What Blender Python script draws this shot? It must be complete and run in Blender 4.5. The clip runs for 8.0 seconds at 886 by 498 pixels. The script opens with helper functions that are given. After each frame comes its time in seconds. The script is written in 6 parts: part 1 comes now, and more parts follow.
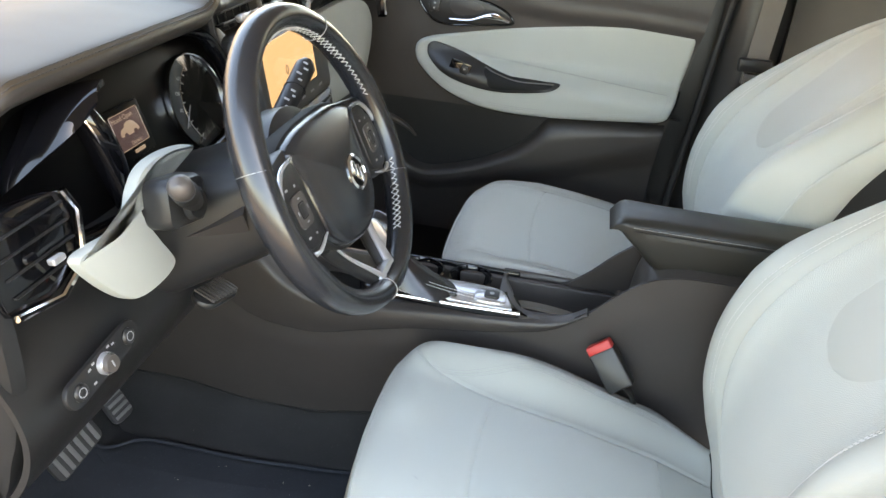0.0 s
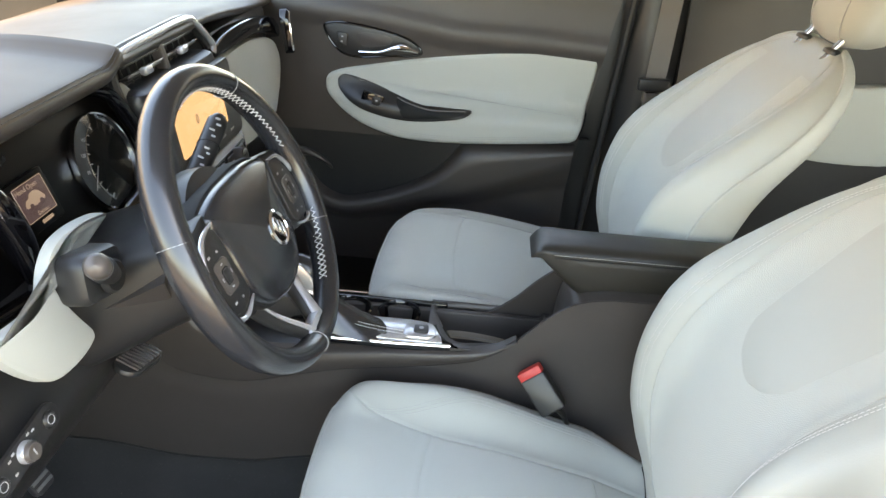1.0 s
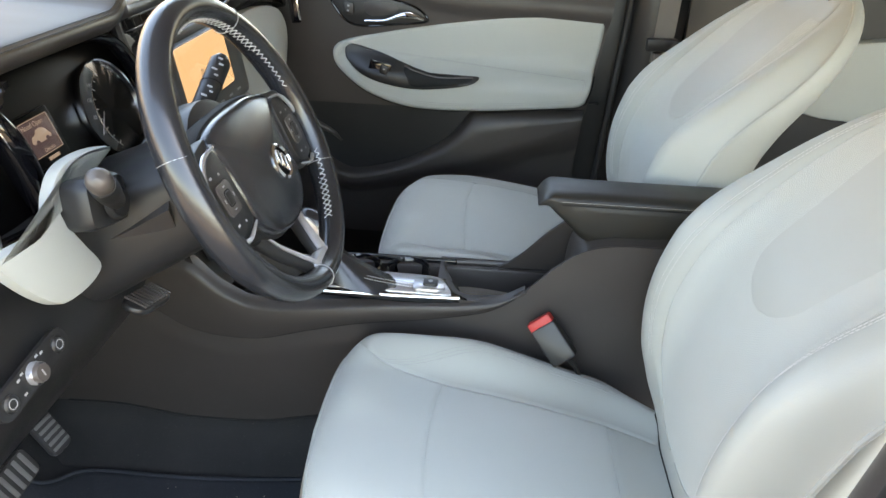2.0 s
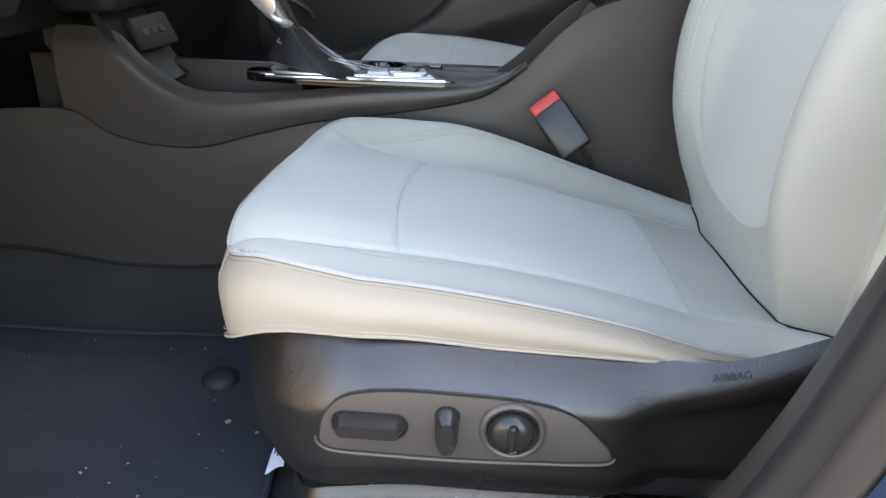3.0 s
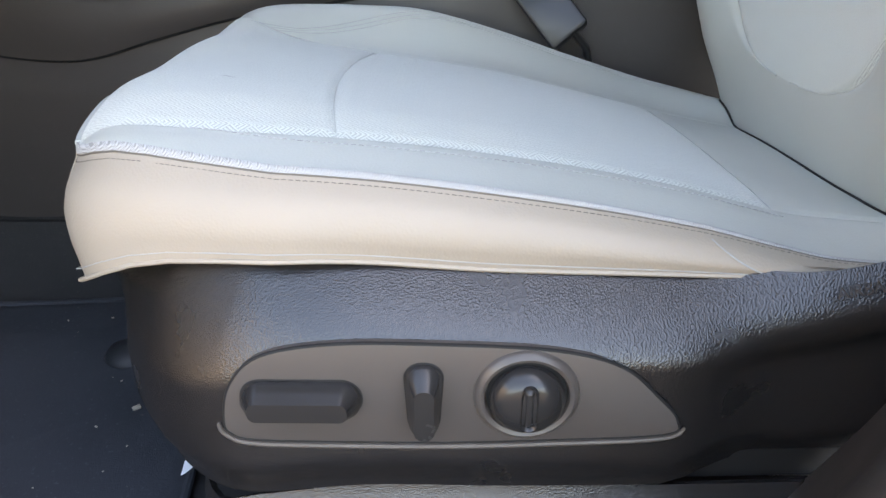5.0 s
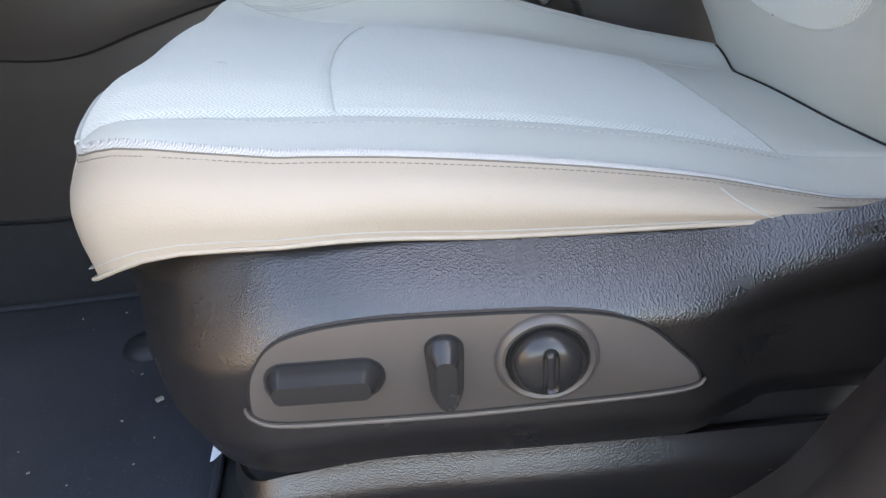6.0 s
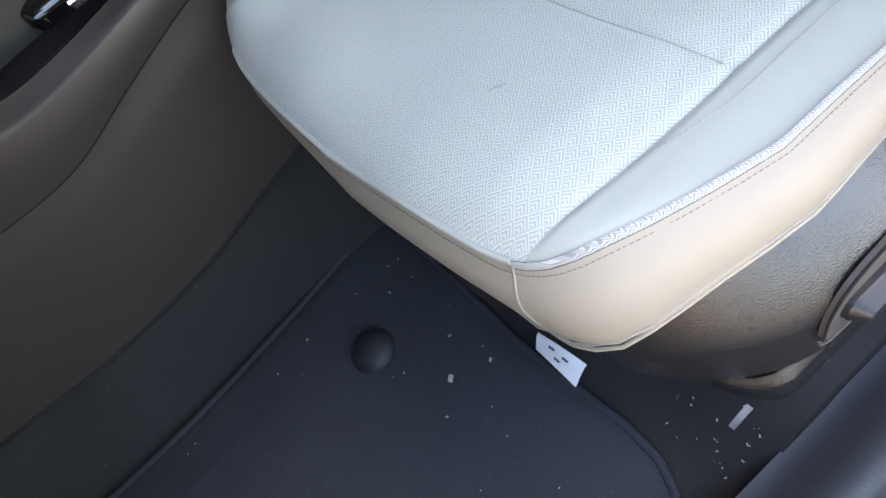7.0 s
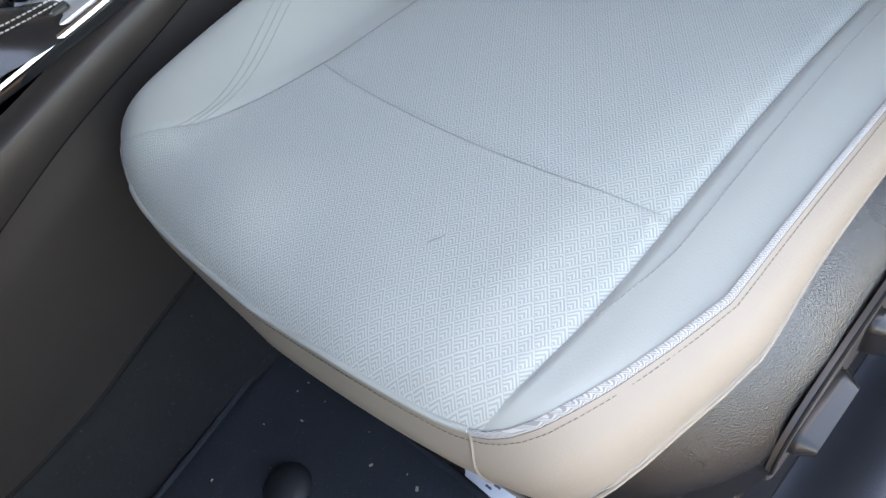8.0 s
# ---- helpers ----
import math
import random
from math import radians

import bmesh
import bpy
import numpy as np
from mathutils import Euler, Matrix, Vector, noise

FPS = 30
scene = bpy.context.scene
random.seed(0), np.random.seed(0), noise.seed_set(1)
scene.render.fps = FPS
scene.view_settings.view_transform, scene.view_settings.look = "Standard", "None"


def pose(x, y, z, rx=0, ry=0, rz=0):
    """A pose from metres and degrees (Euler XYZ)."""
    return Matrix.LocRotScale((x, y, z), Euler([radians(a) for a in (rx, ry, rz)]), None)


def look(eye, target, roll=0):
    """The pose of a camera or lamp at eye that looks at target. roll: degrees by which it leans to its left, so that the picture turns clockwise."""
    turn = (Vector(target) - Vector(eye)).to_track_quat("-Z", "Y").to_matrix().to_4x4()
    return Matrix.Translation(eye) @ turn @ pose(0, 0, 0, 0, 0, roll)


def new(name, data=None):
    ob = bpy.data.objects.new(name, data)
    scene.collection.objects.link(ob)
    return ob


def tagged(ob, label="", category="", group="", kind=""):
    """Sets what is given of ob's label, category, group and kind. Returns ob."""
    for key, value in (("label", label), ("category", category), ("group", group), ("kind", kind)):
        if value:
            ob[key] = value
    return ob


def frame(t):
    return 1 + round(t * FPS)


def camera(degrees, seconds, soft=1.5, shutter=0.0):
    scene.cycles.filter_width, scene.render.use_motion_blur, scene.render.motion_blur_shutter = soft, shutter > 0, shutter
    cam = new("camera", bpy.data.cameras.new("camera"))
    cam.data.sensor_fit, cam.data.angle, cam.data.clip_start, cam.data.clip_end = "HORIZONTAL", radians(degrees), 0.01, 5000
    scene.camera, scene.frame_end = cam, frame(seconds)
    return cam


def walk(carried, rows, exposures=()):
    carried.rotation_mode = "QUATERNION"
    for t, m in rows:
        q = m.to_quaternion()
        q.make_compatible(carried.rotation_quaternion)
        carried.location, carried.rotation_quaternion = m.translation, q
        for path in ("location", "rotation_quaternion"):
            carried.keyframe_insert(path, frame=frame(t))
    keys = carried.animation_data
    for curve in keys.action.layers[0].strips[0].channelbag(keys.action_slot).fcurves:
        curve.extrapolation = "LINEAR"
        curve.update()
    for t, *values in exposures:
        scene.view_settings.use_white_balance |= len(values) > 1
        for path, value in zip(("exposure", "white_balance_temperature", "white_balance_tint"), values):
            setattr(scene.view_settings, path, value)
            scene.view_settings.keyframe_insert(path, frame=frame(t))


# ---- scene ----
cam = camera(63.0, 8.0)
PATH = [
    (0, (0.077, 0.22, 1.408), (-0.195, 1.935, 0.415), 5.0),
    (0.5, (0.066, 0.233, 1.446), (-0.055, 1.984, 0.488), 4.5),
    (1, (0.067, 0.231, 1.447), (0.004, 1.991, 0.5), 4.2),
    (1.2, (0.065, 0.233, 1.447), (0.012, 1.993, 0.5), 4.1),
    (2.3, (0.105, 0.159, 1.256), (-0.018, 1.916, 0.308), 1.9),
    (2.5, (0.114, 0.14, 1.132), (-0.011, 1.921, 0.23), 2.9),
    (2.7, (0.116, 0.158, 1.04), (0.0, 1.948, 0.157), 3.0),
    (3, (0.113, 0.233, 0.914), (0.019, 2.053, 0.089), 2.1),
    (3.5, (0.119, 0.361, 0.811), (0.087, 2.157, -0.07), 1.2),
    (4, (0.108, 0.402, 0.779), (0.101, 2.187, -0.124), 0.7),
    (4.5, (0.107, 0.405, 0.777), (0.107, 2.195, -0.117), 0.5),
    (5.8, (0.106, 0.402, 0.781), (0.08, 2.186, -0.123), -1.5),
    (6, (0.103, 0.405, 0.78), (0.09, 2.152, -0.193), -4.5),
    (6.2, (0.061, 0.415, 0.8), (0.074, 2.065, -0.329), -10.9),
    (6.5, (-0.049, 0.442, 0.867), (-0.009, 1.899, -0.502), -24.6),
    (6.7, (-0.108, 0.504, 0.914), (-0.054, 1.82, -0.591), -32.8),
    (7, (-0.16, 0.607, 0.971), (-0.016, 1.799, -0.629), -38.2),
    (7.2, (-0.165, 0.658, 0.981), (0.069, 1.795, -0.648), -36.9),
    (7.5, (-0.16, 0.684, 0.972), (0.169, 1.755, -0.684), -34.3),
    (8, (-0.147, 0.669, 0.991), (0.364, 1.739, -0.62), -26.4),
]
walk(cam, [(t, look(eye, target, roll)) for t, eye, target, roll in PATH],
     exposures=[(0, 3.75, 9300, 11), (1.2, 3.75, 9300, 11), (2.5, 3.5, 8700, 12), (3.5, 3.4, 8900, 16), (6.4, 3.4, 8600, 15), (7, 3.55, 8600, 15), (7.5, 3.3, 8700, 15), (8, 3.38, 8700, 15)])

# ---- daylight: open shade beside the car, sunlit paving further off ----
SUN_EL, SUN_AZ = radians(52), radians(4)      # azimuth measured from +x (the car's rear) towards +y
world = bpy.data.worlds.new("sky")
scene.world = world
world.use_nodes = True
wn = world.node_tree.nodes
sky = wn.new("ShaderNodeTexSky")
sky.sky_type, sky.sun_disc = "NISHITA", False
sky.sun_elevation, sky.sun_rotation = SUN_EL, radians(90) - SUN_AZ
wn["Background"].inputs["Strength"].default_value = 0.15
world.node_tree.links.new(sky.outputs["Color"], wn["Background"].inputs["Color"])
sun = new("sun", bpy.data.lights.new("sun", "SUN"))
sun.data.energy, sun.data.angle, sun.data.color = 3.2, radians(0.5), (1.0, 0.93, 0.82)
sun_way = Vector((math.cos(SUN_EL) * math.cos(SUN_AZ), math.cos(SUN_EL) * math.sin(SUN_AZ), math.sin(SUN_EL)))
sun.matrix_world = look(sun_way * 30, (0, 0, 0))


# ---- materials ----
def material(name, color, rough=0.5, metal=0.0, spec=0.5, coat=0.0):
    m = bpy.data.materials.new(name)
    m.use_nodes = True
    b = m.node_tree.nodes["Principled BSDF"]
    b.inputs["Base Color"].default_value = (*color, 1)
    b.inputs["Roughness"].default_value = rough
    b.inputs["Metallic"].default_value = metal
    b.inputs["Specular IOR Level"].default_value = spec
    b.inputs["Coat Weight"].default_value = coat
    return m


class Nodes:
    """Short words for building a node tree."""

    def __init__(self, m):
        self.t = m.node_tree
        self.b = self.t.nodes["Principled BSDF"]
        self.co = self.t.nodes.new("ShaderNodeTexCoord").outputs["Object"]

    def put(self, socket, v):
        if isinstance(v, (int, float, tuple)):
            socket.default_value = v
        else:
            self.t.links.new(v, socket)

    def math(self, op, a, b=0.0, c=0.0):
        n = self.t.nodes.new("ShaderNodeMath")
        n.operation = op
        for i, v in enumerate((a, b, c)):
            self.put(n.inputs[i], v)
        return n.outputs[0]

    def noise(self, scale, detail=3.0, rough=0.55, co=None):
        n = self.t.nodes.new("ShaderNodeTexNoise")
        n.inputs["Scale"].default_value, n.inputs["Detail"].default_value, n.inputs["Roughness"].default_value = scale, detail, rough
        self.put(n.inputs["Vector"], co or self.co)
        return n.outputs["Fac"]

    def cells(self, scale, feature="F1"):
        n = self.t.nodes.new("ShaderNodeTexVoronoi")
        n.feature = feature
        n.inputs["Scale"].default_value = scale
        self.put(n.inputs["Vector"], self.co)
        return n.outputs["Distance"]

    def ramp(self, v, lo, hi, a, b):
        n = self.t.nodes.new("ShaderNodeMapRange")
        n.interpolation_type = "SMOOTHSTEP"
        for i, w in zip(range(5), (v, lo, hi, a, b)):
            self.put(n.inputs[i], w)
        return n.outputs[0]

    def mix(self, f, a, b):
        n = self.t.nodes.new("ShaderNodeMix")
        n.data_type = "RGBA"
        for key, v in ((0, f), (6, a), (7, b)):
            self.put(n.inputs[key], v)
        return n.outputs[2]

    def xyz(self, co=None):
        n = self.t.nodes.new("ShaderNodeSeparateXYZ")
        self.put(n.inputs[0], co or self.co)
        return n.outputs

    def bump(self, h, strength, distance):
        n = self.t.nodes.new("ShaderNodeBump")
        n.inputs["Strength"].default_value, n.inputs["Distance"].default_value = strength, distance
        self.put(n.inputs["Height"], h)
        self.t.links.new(n.outputs[0], self.b.inputs["Normal"])
        return n

    def color(self, v):
        self.t.links.new(v, self.b.inputs["Base Color"])

    def rough(self, v):
        self.t.links.new(v, self.b.inputs["Roughness"])


def shade(c, k):
    return (c[0] * k, c[1] * k, c[2] * k, 1)


def worn(name, color, rough, grain=900.0, depth=0.0002, strength=0.35, patch=9.0, vary=0.12, spec=0.5, metal=0.0, dust=0.0, gloss=0.04, soft=0.5, coat=0.0, sheen=0.0):
    """Grained plastic, leather or vinyl: fine cells, soft larger patches in colour and gloss, a little dust."""
    m = material(name, color, rough, metal, spec, coat)
    n = Nodes(m)
    n.b.inputs["Coat Roughness"].default_value = rough
    n.b.inputs["Sheen Weight"].default_value = sheen
    big, fine = n.noise(patch, 4), n.noise(grain * 0.3, 2)
    c = n.mix(big, shade(color, 1 - vary), shade(color, 1 + vary))
    if dust:
        c = n.mix(n.ramp(n.noise(55, 5, 0.7), 0.56, 0.8, 0.0, dust), c, (0.30, 0.27, 0.23, 1))
    n.color(c)
    n.rough(n.ramp(n.noise(patch * 3, 4), 0.2, 0.8, rough - gloss, rough + gloss))
    n.bump(n.math("ADD", n.math("MULTIPLY", n.cells(grain), 0.7), n.math("MULTIPLY", fine, soft)), strength, depth)
    return m


# darker, warmer copy of the seat vinyl; the ground's bounced light is in its colour
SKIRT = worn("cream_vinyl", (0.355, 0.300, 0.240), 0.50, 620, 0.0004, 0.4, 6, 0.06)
VINYL = worn("light_vinyl", (0.415, 0.427, 0.388), 0.48, 700, 0.0003, 0.35, 6, 0.06, sheen=0.1)
BLACK = worn("black_plastic", (0.019, 0.0185, 0.0185), 0.37, 850, 0.00022, 0.5, 7, 0.2, dust=0.02)
SHIELD = worn("seat_shield_plastic", (0.0150, 0.0135, 0.0130), 0.26, 900, 0.00042, 0.9, 6, 0.12, spec=0.8, gloss=0.02, soft=0.0, coat=0.3)
SATIN = worn("satin_plastic", (0.082, 0.070, 0.063), 0.33, 1600, 0.00008, 0.3, 8, 0.15)
BUTTON = worn("switch_plastic", (0.023, 0.0218, 0.0215), 0.24, 1600, 0.00006, 0.3, 8, 0.1)
TRIM = worn("dark_brown_grey_trim", (0.047, 0.040, 0.0365), 0.42, 1000, 0.0002, 0.5, 6, 0.2, dust=0.03)
LEATHER = worn("black_leather", (0.019, 0.020, 0.023), 0.25, 1300, 0.00010, 0.22, 10, 0.12, spec=0.8, gloss=0.02)
# brown base holds part of the tan reflection seen on a dark pad
DASHPAD = worn("dash_pad", (0.062, 0.043, 0.025), 0.52, 1100, 0.0001, 0.25, 4, 0.08, spec=0.5, gloss=0.02)
SILL = worn("sill_plastic", (0.092, 0.101, 0.119), 0.42, 700, 0.0003, 0.5, 9, 0.2, dust=0.05)
RUBBER = worn("seal_rubber", (0.014, 0.014, 0.015), 0.6, 900, 0.0002, 0.4)
GLOSS = material("piano_black", (0.004, 0.004, 0.005), 0.06, 0, 0.6)
DIAL = material("dial_black", (0.004, 0.004, 0.004), 0.3, 0, 0.12)
CHROME = material("chrome", (0.80, 0.80, 0.80), 0.10, 1.0)
RING = material("dark_chrome", (0.55, 0.55, 0.56), 0.18, 1.0)
SILVER = material("satin_silver", (0.60, 0.60, 0.61), 0.27, 0.65)
RED = worn("red_plastic", (0.55, 0.035, 0.03), 0.42, 900, 0.0001, 0.3)
PAINT = material("blue_car_paint", (0.006, 0.026, 0.062), 0.42, 0.0, 0.25, 0.0)
HEADLINER = worn("beige_headliner", (0.50, 0.44, 0.36), 0.95, 1200, 0.0003, 0.5)
SEAM = worn("seam_thread", (0.36, 0.355, 0.34), 0.85, 2500, 0.0002, 0.4)
STITCH = worn("brown_thread", (0.15, 0.13, 0.11), 0.85, 2500, 0.0002, 0.4)
THREAD = worn("pale_thread", (0.62, 0.61, 0.58), 0.8, 2500, 0.0002, 0.4)
# near-black: paints shade into gaps and hollows, also colours some dark parts
GAP = material("gap_shade_and_dark_parts", (0.006, 0.006, 0.006), 0.8)
PAPER = worn("paper_tag", (0.72, 0.74, 0.78), 0.75, 900, 0.0001, 0.3)
INK = material("grey_ink", (0.10, 0.10, 0.12), 0.7)
MARK = material("white_marking", (0.34, 0.34, 0.34), 0.6)
STEEL = worn("galvanised_steel", (0.55, 0.55, 0.55), 0.38, 300, 0.0001, 0.3, 40, 0.15, metal=1.0)
CRUMB = worn("pale_crumb", (0.36, 0.32, 0.26), 0.9, 900, 0.0002, 0.5)


def carpet(name, color, lint):
    m = material(name, color, 0.97, 0, 0.15)
    n = Nodes(m)
    c = n.mix(n.noise(7, 5), shade(color, 0.7), shade(color, 1.35))
    c = n.mix(n.ramp(n.noise(260, 2), 0.62, 0.75, 0, 0.3), c, shade(color, 2.4))
    c = n.mix(n.ramp(n.noise(85, 3, 0.7), 0.70, 0.76, 0, lint), c, (0.20, 0.19, 0.17, 1))
    n.color(c)
    n.bump(n.math("ADD", n.noise(900, 2), n.math("MULTIPLY", n.noise(30, 3), 2.0)), 0.7, 0.0012)
    return m


MAT = carpet("floor_mat_felt", (0.040, 0.0445, 0.053), 0.3)
CARPET = carpet("floor_carpet", (0.031, 0.031, 0.032), 0.4)


def woven(name, axes, cell):
    """Pale cloth woven in small nested chevrons. axes: which object axes span the cloth."""
    base = (0.500, 0.523, 0.480)
    m = material(name, base, 0.85, 0, 0.25)
    n = Nodes(m)
    n.b.inputs["Sheen Weight"].default_value, n.b.inputs["Sheen Roughness"].default_value = 0.3, 0.5
    o = n.xyz()
    a, b = n.math("DIVIDE", o[axes[0]], cell), n.math("DIVIDE", o[axes[1]], cell * 0.8)
    wob = n.math("MULTIPLY", n.noise(60, 2), 0.25)
    p = n.math("ADD", n.math("ADD", a, b), wob)
    q = n.math("SUBTRACT", a, b)
    fp, fq = n.math("FRACT", p), n.math("FRACT", q)
    nest = n.math("MAXIMUM", fp, fq)
    wave = n.math("SINE", n.math("MULTIPLY", nest, 6.2832 * 4.5))
    edge = n.math("MINIMUM", n.ramp(fp, 0, 0.08, 0, 1), n.ramp(fq, 0, 0.08, 0, 1))
    h = n.math("MULTIPLY", n.ramp(wave, -0.7, 0.7, 0, 1), edge)
    h = n.math("ADD", h, n.math("MULTIPLY", n.noise(2600, 2), 0.5))
    lowc, highc = shade(base, 0.64), shade(base, 1.09)
    c = n.mix(h, lowc, highc)
    c = n.mix(n.ramp(n.noise(8, 4), 0.3, 0.8, 0.0, 0.14), c, shade((0.55, 0.52, 0.47), 1))
    n.color(c)
    n.bump(h, 0.4, 0.0005)
    return m


def braided(name):
    """Narrow ribbon woven in chevrons along the car's length."""
    base = (0.47, 0.465, 0.45)
    m = material(name, base, 0.8, 0, 0.25)
    n = Nodes(m)
    o = n.xyz()
    tri = n.math("ABSOLUTE", n.math("SUBTRACT", n.math("FRACT", n.math("DIVIDE", n.math("ADD", o[0], n.math("MULTIPLY", o[1], 0.6)), 0.0044)), 0.5))
    ph = n.math("ADD", n.math("MULTIPLY", tri, 0.0044 / 0.0013), n.math("DIVIDE", n.math("ADD", o[2], n.math("MULTIPLY", o[0], 0.12)), 0.0013))
    h = n.ramp(n.math("SINE", n.math("MULTIPLY", ph, 6.2832)), -0.6, 0.6, 0, 1)
    n.color(n.mix(h, shade(base, 0.56), shade(base, 1.06)))
    n.bump(h, 0.35, 0.0005)
    return m


RIBBON = braided("braided_ribbon")
CLOTH = woven("woven_cloth", (0, 1), 0.0132)
CLOTH_BACK = woven("woven_cloth_upright", (2, 1), 0.0132)


# ---- mesh helpers ----
def mk(name, verts, faces, mat, parent=None, label="", smooth=True, sharp=40):
    me = bpy.data.meshes.new(name)
    me.from_pydata([tuple(v) for v in verts], [], faces)
    bm = bmesh.new()
    bm.from_mesh(me)
    bmesh.ops.recalc_face_normals(bm, faces=bm.faces[:])
    bm.to_mesh(me)
    bm.free()
    for p in me.polygons:
        p.use_smooth = smooth
    if smooth:
        me.set_sharp_from_angle(angle=radians(sharp))
    me.materials.append(mat)
    ob = new(name, me)
    if parent:
        ob.parent = parent
    if label:
        ob["label"] = label
    return ob


def thing(name, label, category, group="", kind=""):
    return tagged(new(name), label, category, group, kind)


def join(*pieces):
    verts, faces = [], []
    for v, f in pieces:
        k = len(verts)
        verts += list(v)
        faces += [[i + k for i in face] for face in f]
    return verts, faces


def loft(rings, closed=True, caps=True):
    n = len(rings[0])
    verts = [Vector(p) for r in rings for p in r]
    faces = []
    for i in range(len(rings) - 1):
        for j in range(n if closed else n - 1):
            k = (j + 1) % n
            faces.append([i * n + j, i * n + k, (i + 1) * n + k, (i + 1) * n + j])
    if caps and closed:
        faces.append(list(range(n))[::-1])
        faces.append([(len(rings) - 1) * n + j for j in range(n)])
    return verts, faces


def curve(points, n=8, closed=False):
    """A smooth line through the points."""
    p = [Vector(q) for q in points]
    out, m = [], len(p)
    for i in range(m if closed else m - 1):
        a = p[(i - 1) % m] if closed or i else p[0] * 2 - p[1]
        b, c = p[i], p[(i + 1) % m]
        d = p[(i + 2) % m] if closed or i + 2 < m else c * 2 - b
        for k in range(n):
            t = k / n
            out.append(0.5 * (2 * b + (c - a) * t + (2 * a - 5 * b + 4 * c - d) * t * t + (3 * b - a - 3 * c + d) * t ** 3))
    if not closed:
        out.append(p[-1])
    return out


def ip(x, table):
    """A smooth value from a table of (x, value)."""
    xs = [r[0] for r in table]
    if x <= xs[0]:
        return table[0][1]
    if x >= xs[-1]:
        return table[-1][1]
    i = max(k for k in range(len(xs) - 1) if xs[k] <= x)
    sl = []
    for k in (i, i + 1):
        lo, hi = max(k - 1, 0), min(k + 1, len(xs) - 1)
        sl.append((table[hi][1] - table[lo][1]) / (xs[hi] - xs[lo]))
    h = xs[i + 1] - xs[i]
    t = (x - xs[i]) / h
    return ((2 * t ** 3 - 3 * t * t + 1) * table[i][1] + (t ** 3 - 2 * t * t + t) * h * sl[0]
            + (3 * t * t - 2 * t ** 3) * table[i + 1][1] + (t ** 3 - t * t) * h * sl[1])


def curve2(points, n=8):
    """A smooth open line in a plane."""
    return [(p.x, p.y) for p in curve([(a, b, 0) for a, b in points], n)]


def step(a, b, x):
    t = min(max((x - a) / (b - a), 0.0), 1.0)
    return t * t * (3 - 2 * t)


def tube(points, r, n=8, closed=False, flat=1.0, up=None):
    """A round rod along a line; flat squeezes it along the second axis."""
    p = [Vector(q) for q in points]
    m = len(p)
    rings, side = [], None
    for i in range(m):
        a = p[i - 1] if i or closed else p[i]
        b = p[(i + 1) % m] if i + 1 < m or closed else p[i]
        d = (b - a).normalized()
        if side is None:
            ref = Vector(up) if up else (Vector((0, 0, 1)) if abs(d.z) < 0.9 else Vector((1, 0, 0)))
            side = d.cross(ref).normalized()
        else:
            side = (side - d * side.dot(d)).normalized()
        top = side.cross(d)
        rad = r(i / max(m - 1, 1)) if callable(r) else r
        rings.append([p[i] + (side * math.cos(w) + top * math.sin(w) * flat) * rad for w in (2 * math.pi * k / n for k in range(n))])
    if closed:
        rings.append(rings[0])
        return loft(rings, True, False)
    return loft(rings)


def sheet(f, nu, nv, thick=0.004):
    """A curved panel with thickness: f(u, v) for u and v from 0 to 1; the back lies along minus the normal."""
    g = [[Vector(f(i / nu, j / nv)) for j in range(nv + 1)] for i in range(nu + 1)]
    front, back = [], []
    for i in range(nu + 1):
        for j in range(nv + 1):
            du = g[min(i + 1, nu)][j] - g[max(i - 1, 0)][j]
            dv = g[i][min(j + 1, nv)] - g[i][max(j - 1, 0)]
            nrm = du.cross(dv)
            nrm = nrm.normalized() if nrm.length > 1e-12 else Vector((0, 0, 1))
            front.append(g[i][j])
            back.append(g[i][j] - nrm * thick)
    w, k = nv + 1, (nu + 1) * (nv + 1)
    faces = []
    for i in range(nu):
        for j in range(nv):
            a = i * w + j
            faces += [[a, a + 1, a + w + 1, a + w], [k + a, k + a + w, k + a + w + 1, k + a + 1]]
    rim = [j for j in range(nv)] + [i * w + nv for i in range(nu)] + [nu * w + j for j in range(nv, 0, -1)] + [i * w for i in range(nu, 0, -1)]
    for a, b in zip(rim, rim[1:] + rim[:1]):
        faces.append([a, k + a, k + b, b])
    return front + back, faces


def offset(poly, d):
    """A closed 2D outline moved inwards by d."""
    n = len(poly)
    area = sum(poly[i][0] * poly[(i + 1) % n][1] - poly[(i + 1) % n][0] * poly[i][1] for i in range(n))
    s = 1 if area > 0 else -1
    out = []
    for i in range(n):
        a, b, c = poly[i - 1], poly[i], poly[(i + 1) % n]
        e = Vector((c[0] - a[0], c[1] - a[1]))
        e = e.normalized() if e.length > 1e-9 else Vector((1, 0))
        out.append((b[0] - e.y * d * s, b[1] + e.x * d * s))
    return out


def plate(poly, depth, m, bevel=0.002, dome=0.0):
    """A flat piece cut to an outline, with rounded edges, standing out along m's z axis."""
    rings = []
    for ins, z in ((0, 0), (0, depth - bevel), (bevel * 0.3, depth - bevel * 0.3), (bevel, depth)):
        rings.append([m @ Vector((x, y, z)) for x, y in offset(poly, ins)])
    if dome:
        cx, cy = sum(p[0] for p in poly) / len(poly), sum(p[1] for p in poly) / len(poly)
        for k in (0.75, 0.5, 0.25, 0.03):
            inner = offset(poly, bevel)
            rings.append([m @ Vector((cx + (x - cx) * k, cy + (y - cy) * k, depth + dome * (1 - k * k))) for x, y in inner])
    return loft(rings)


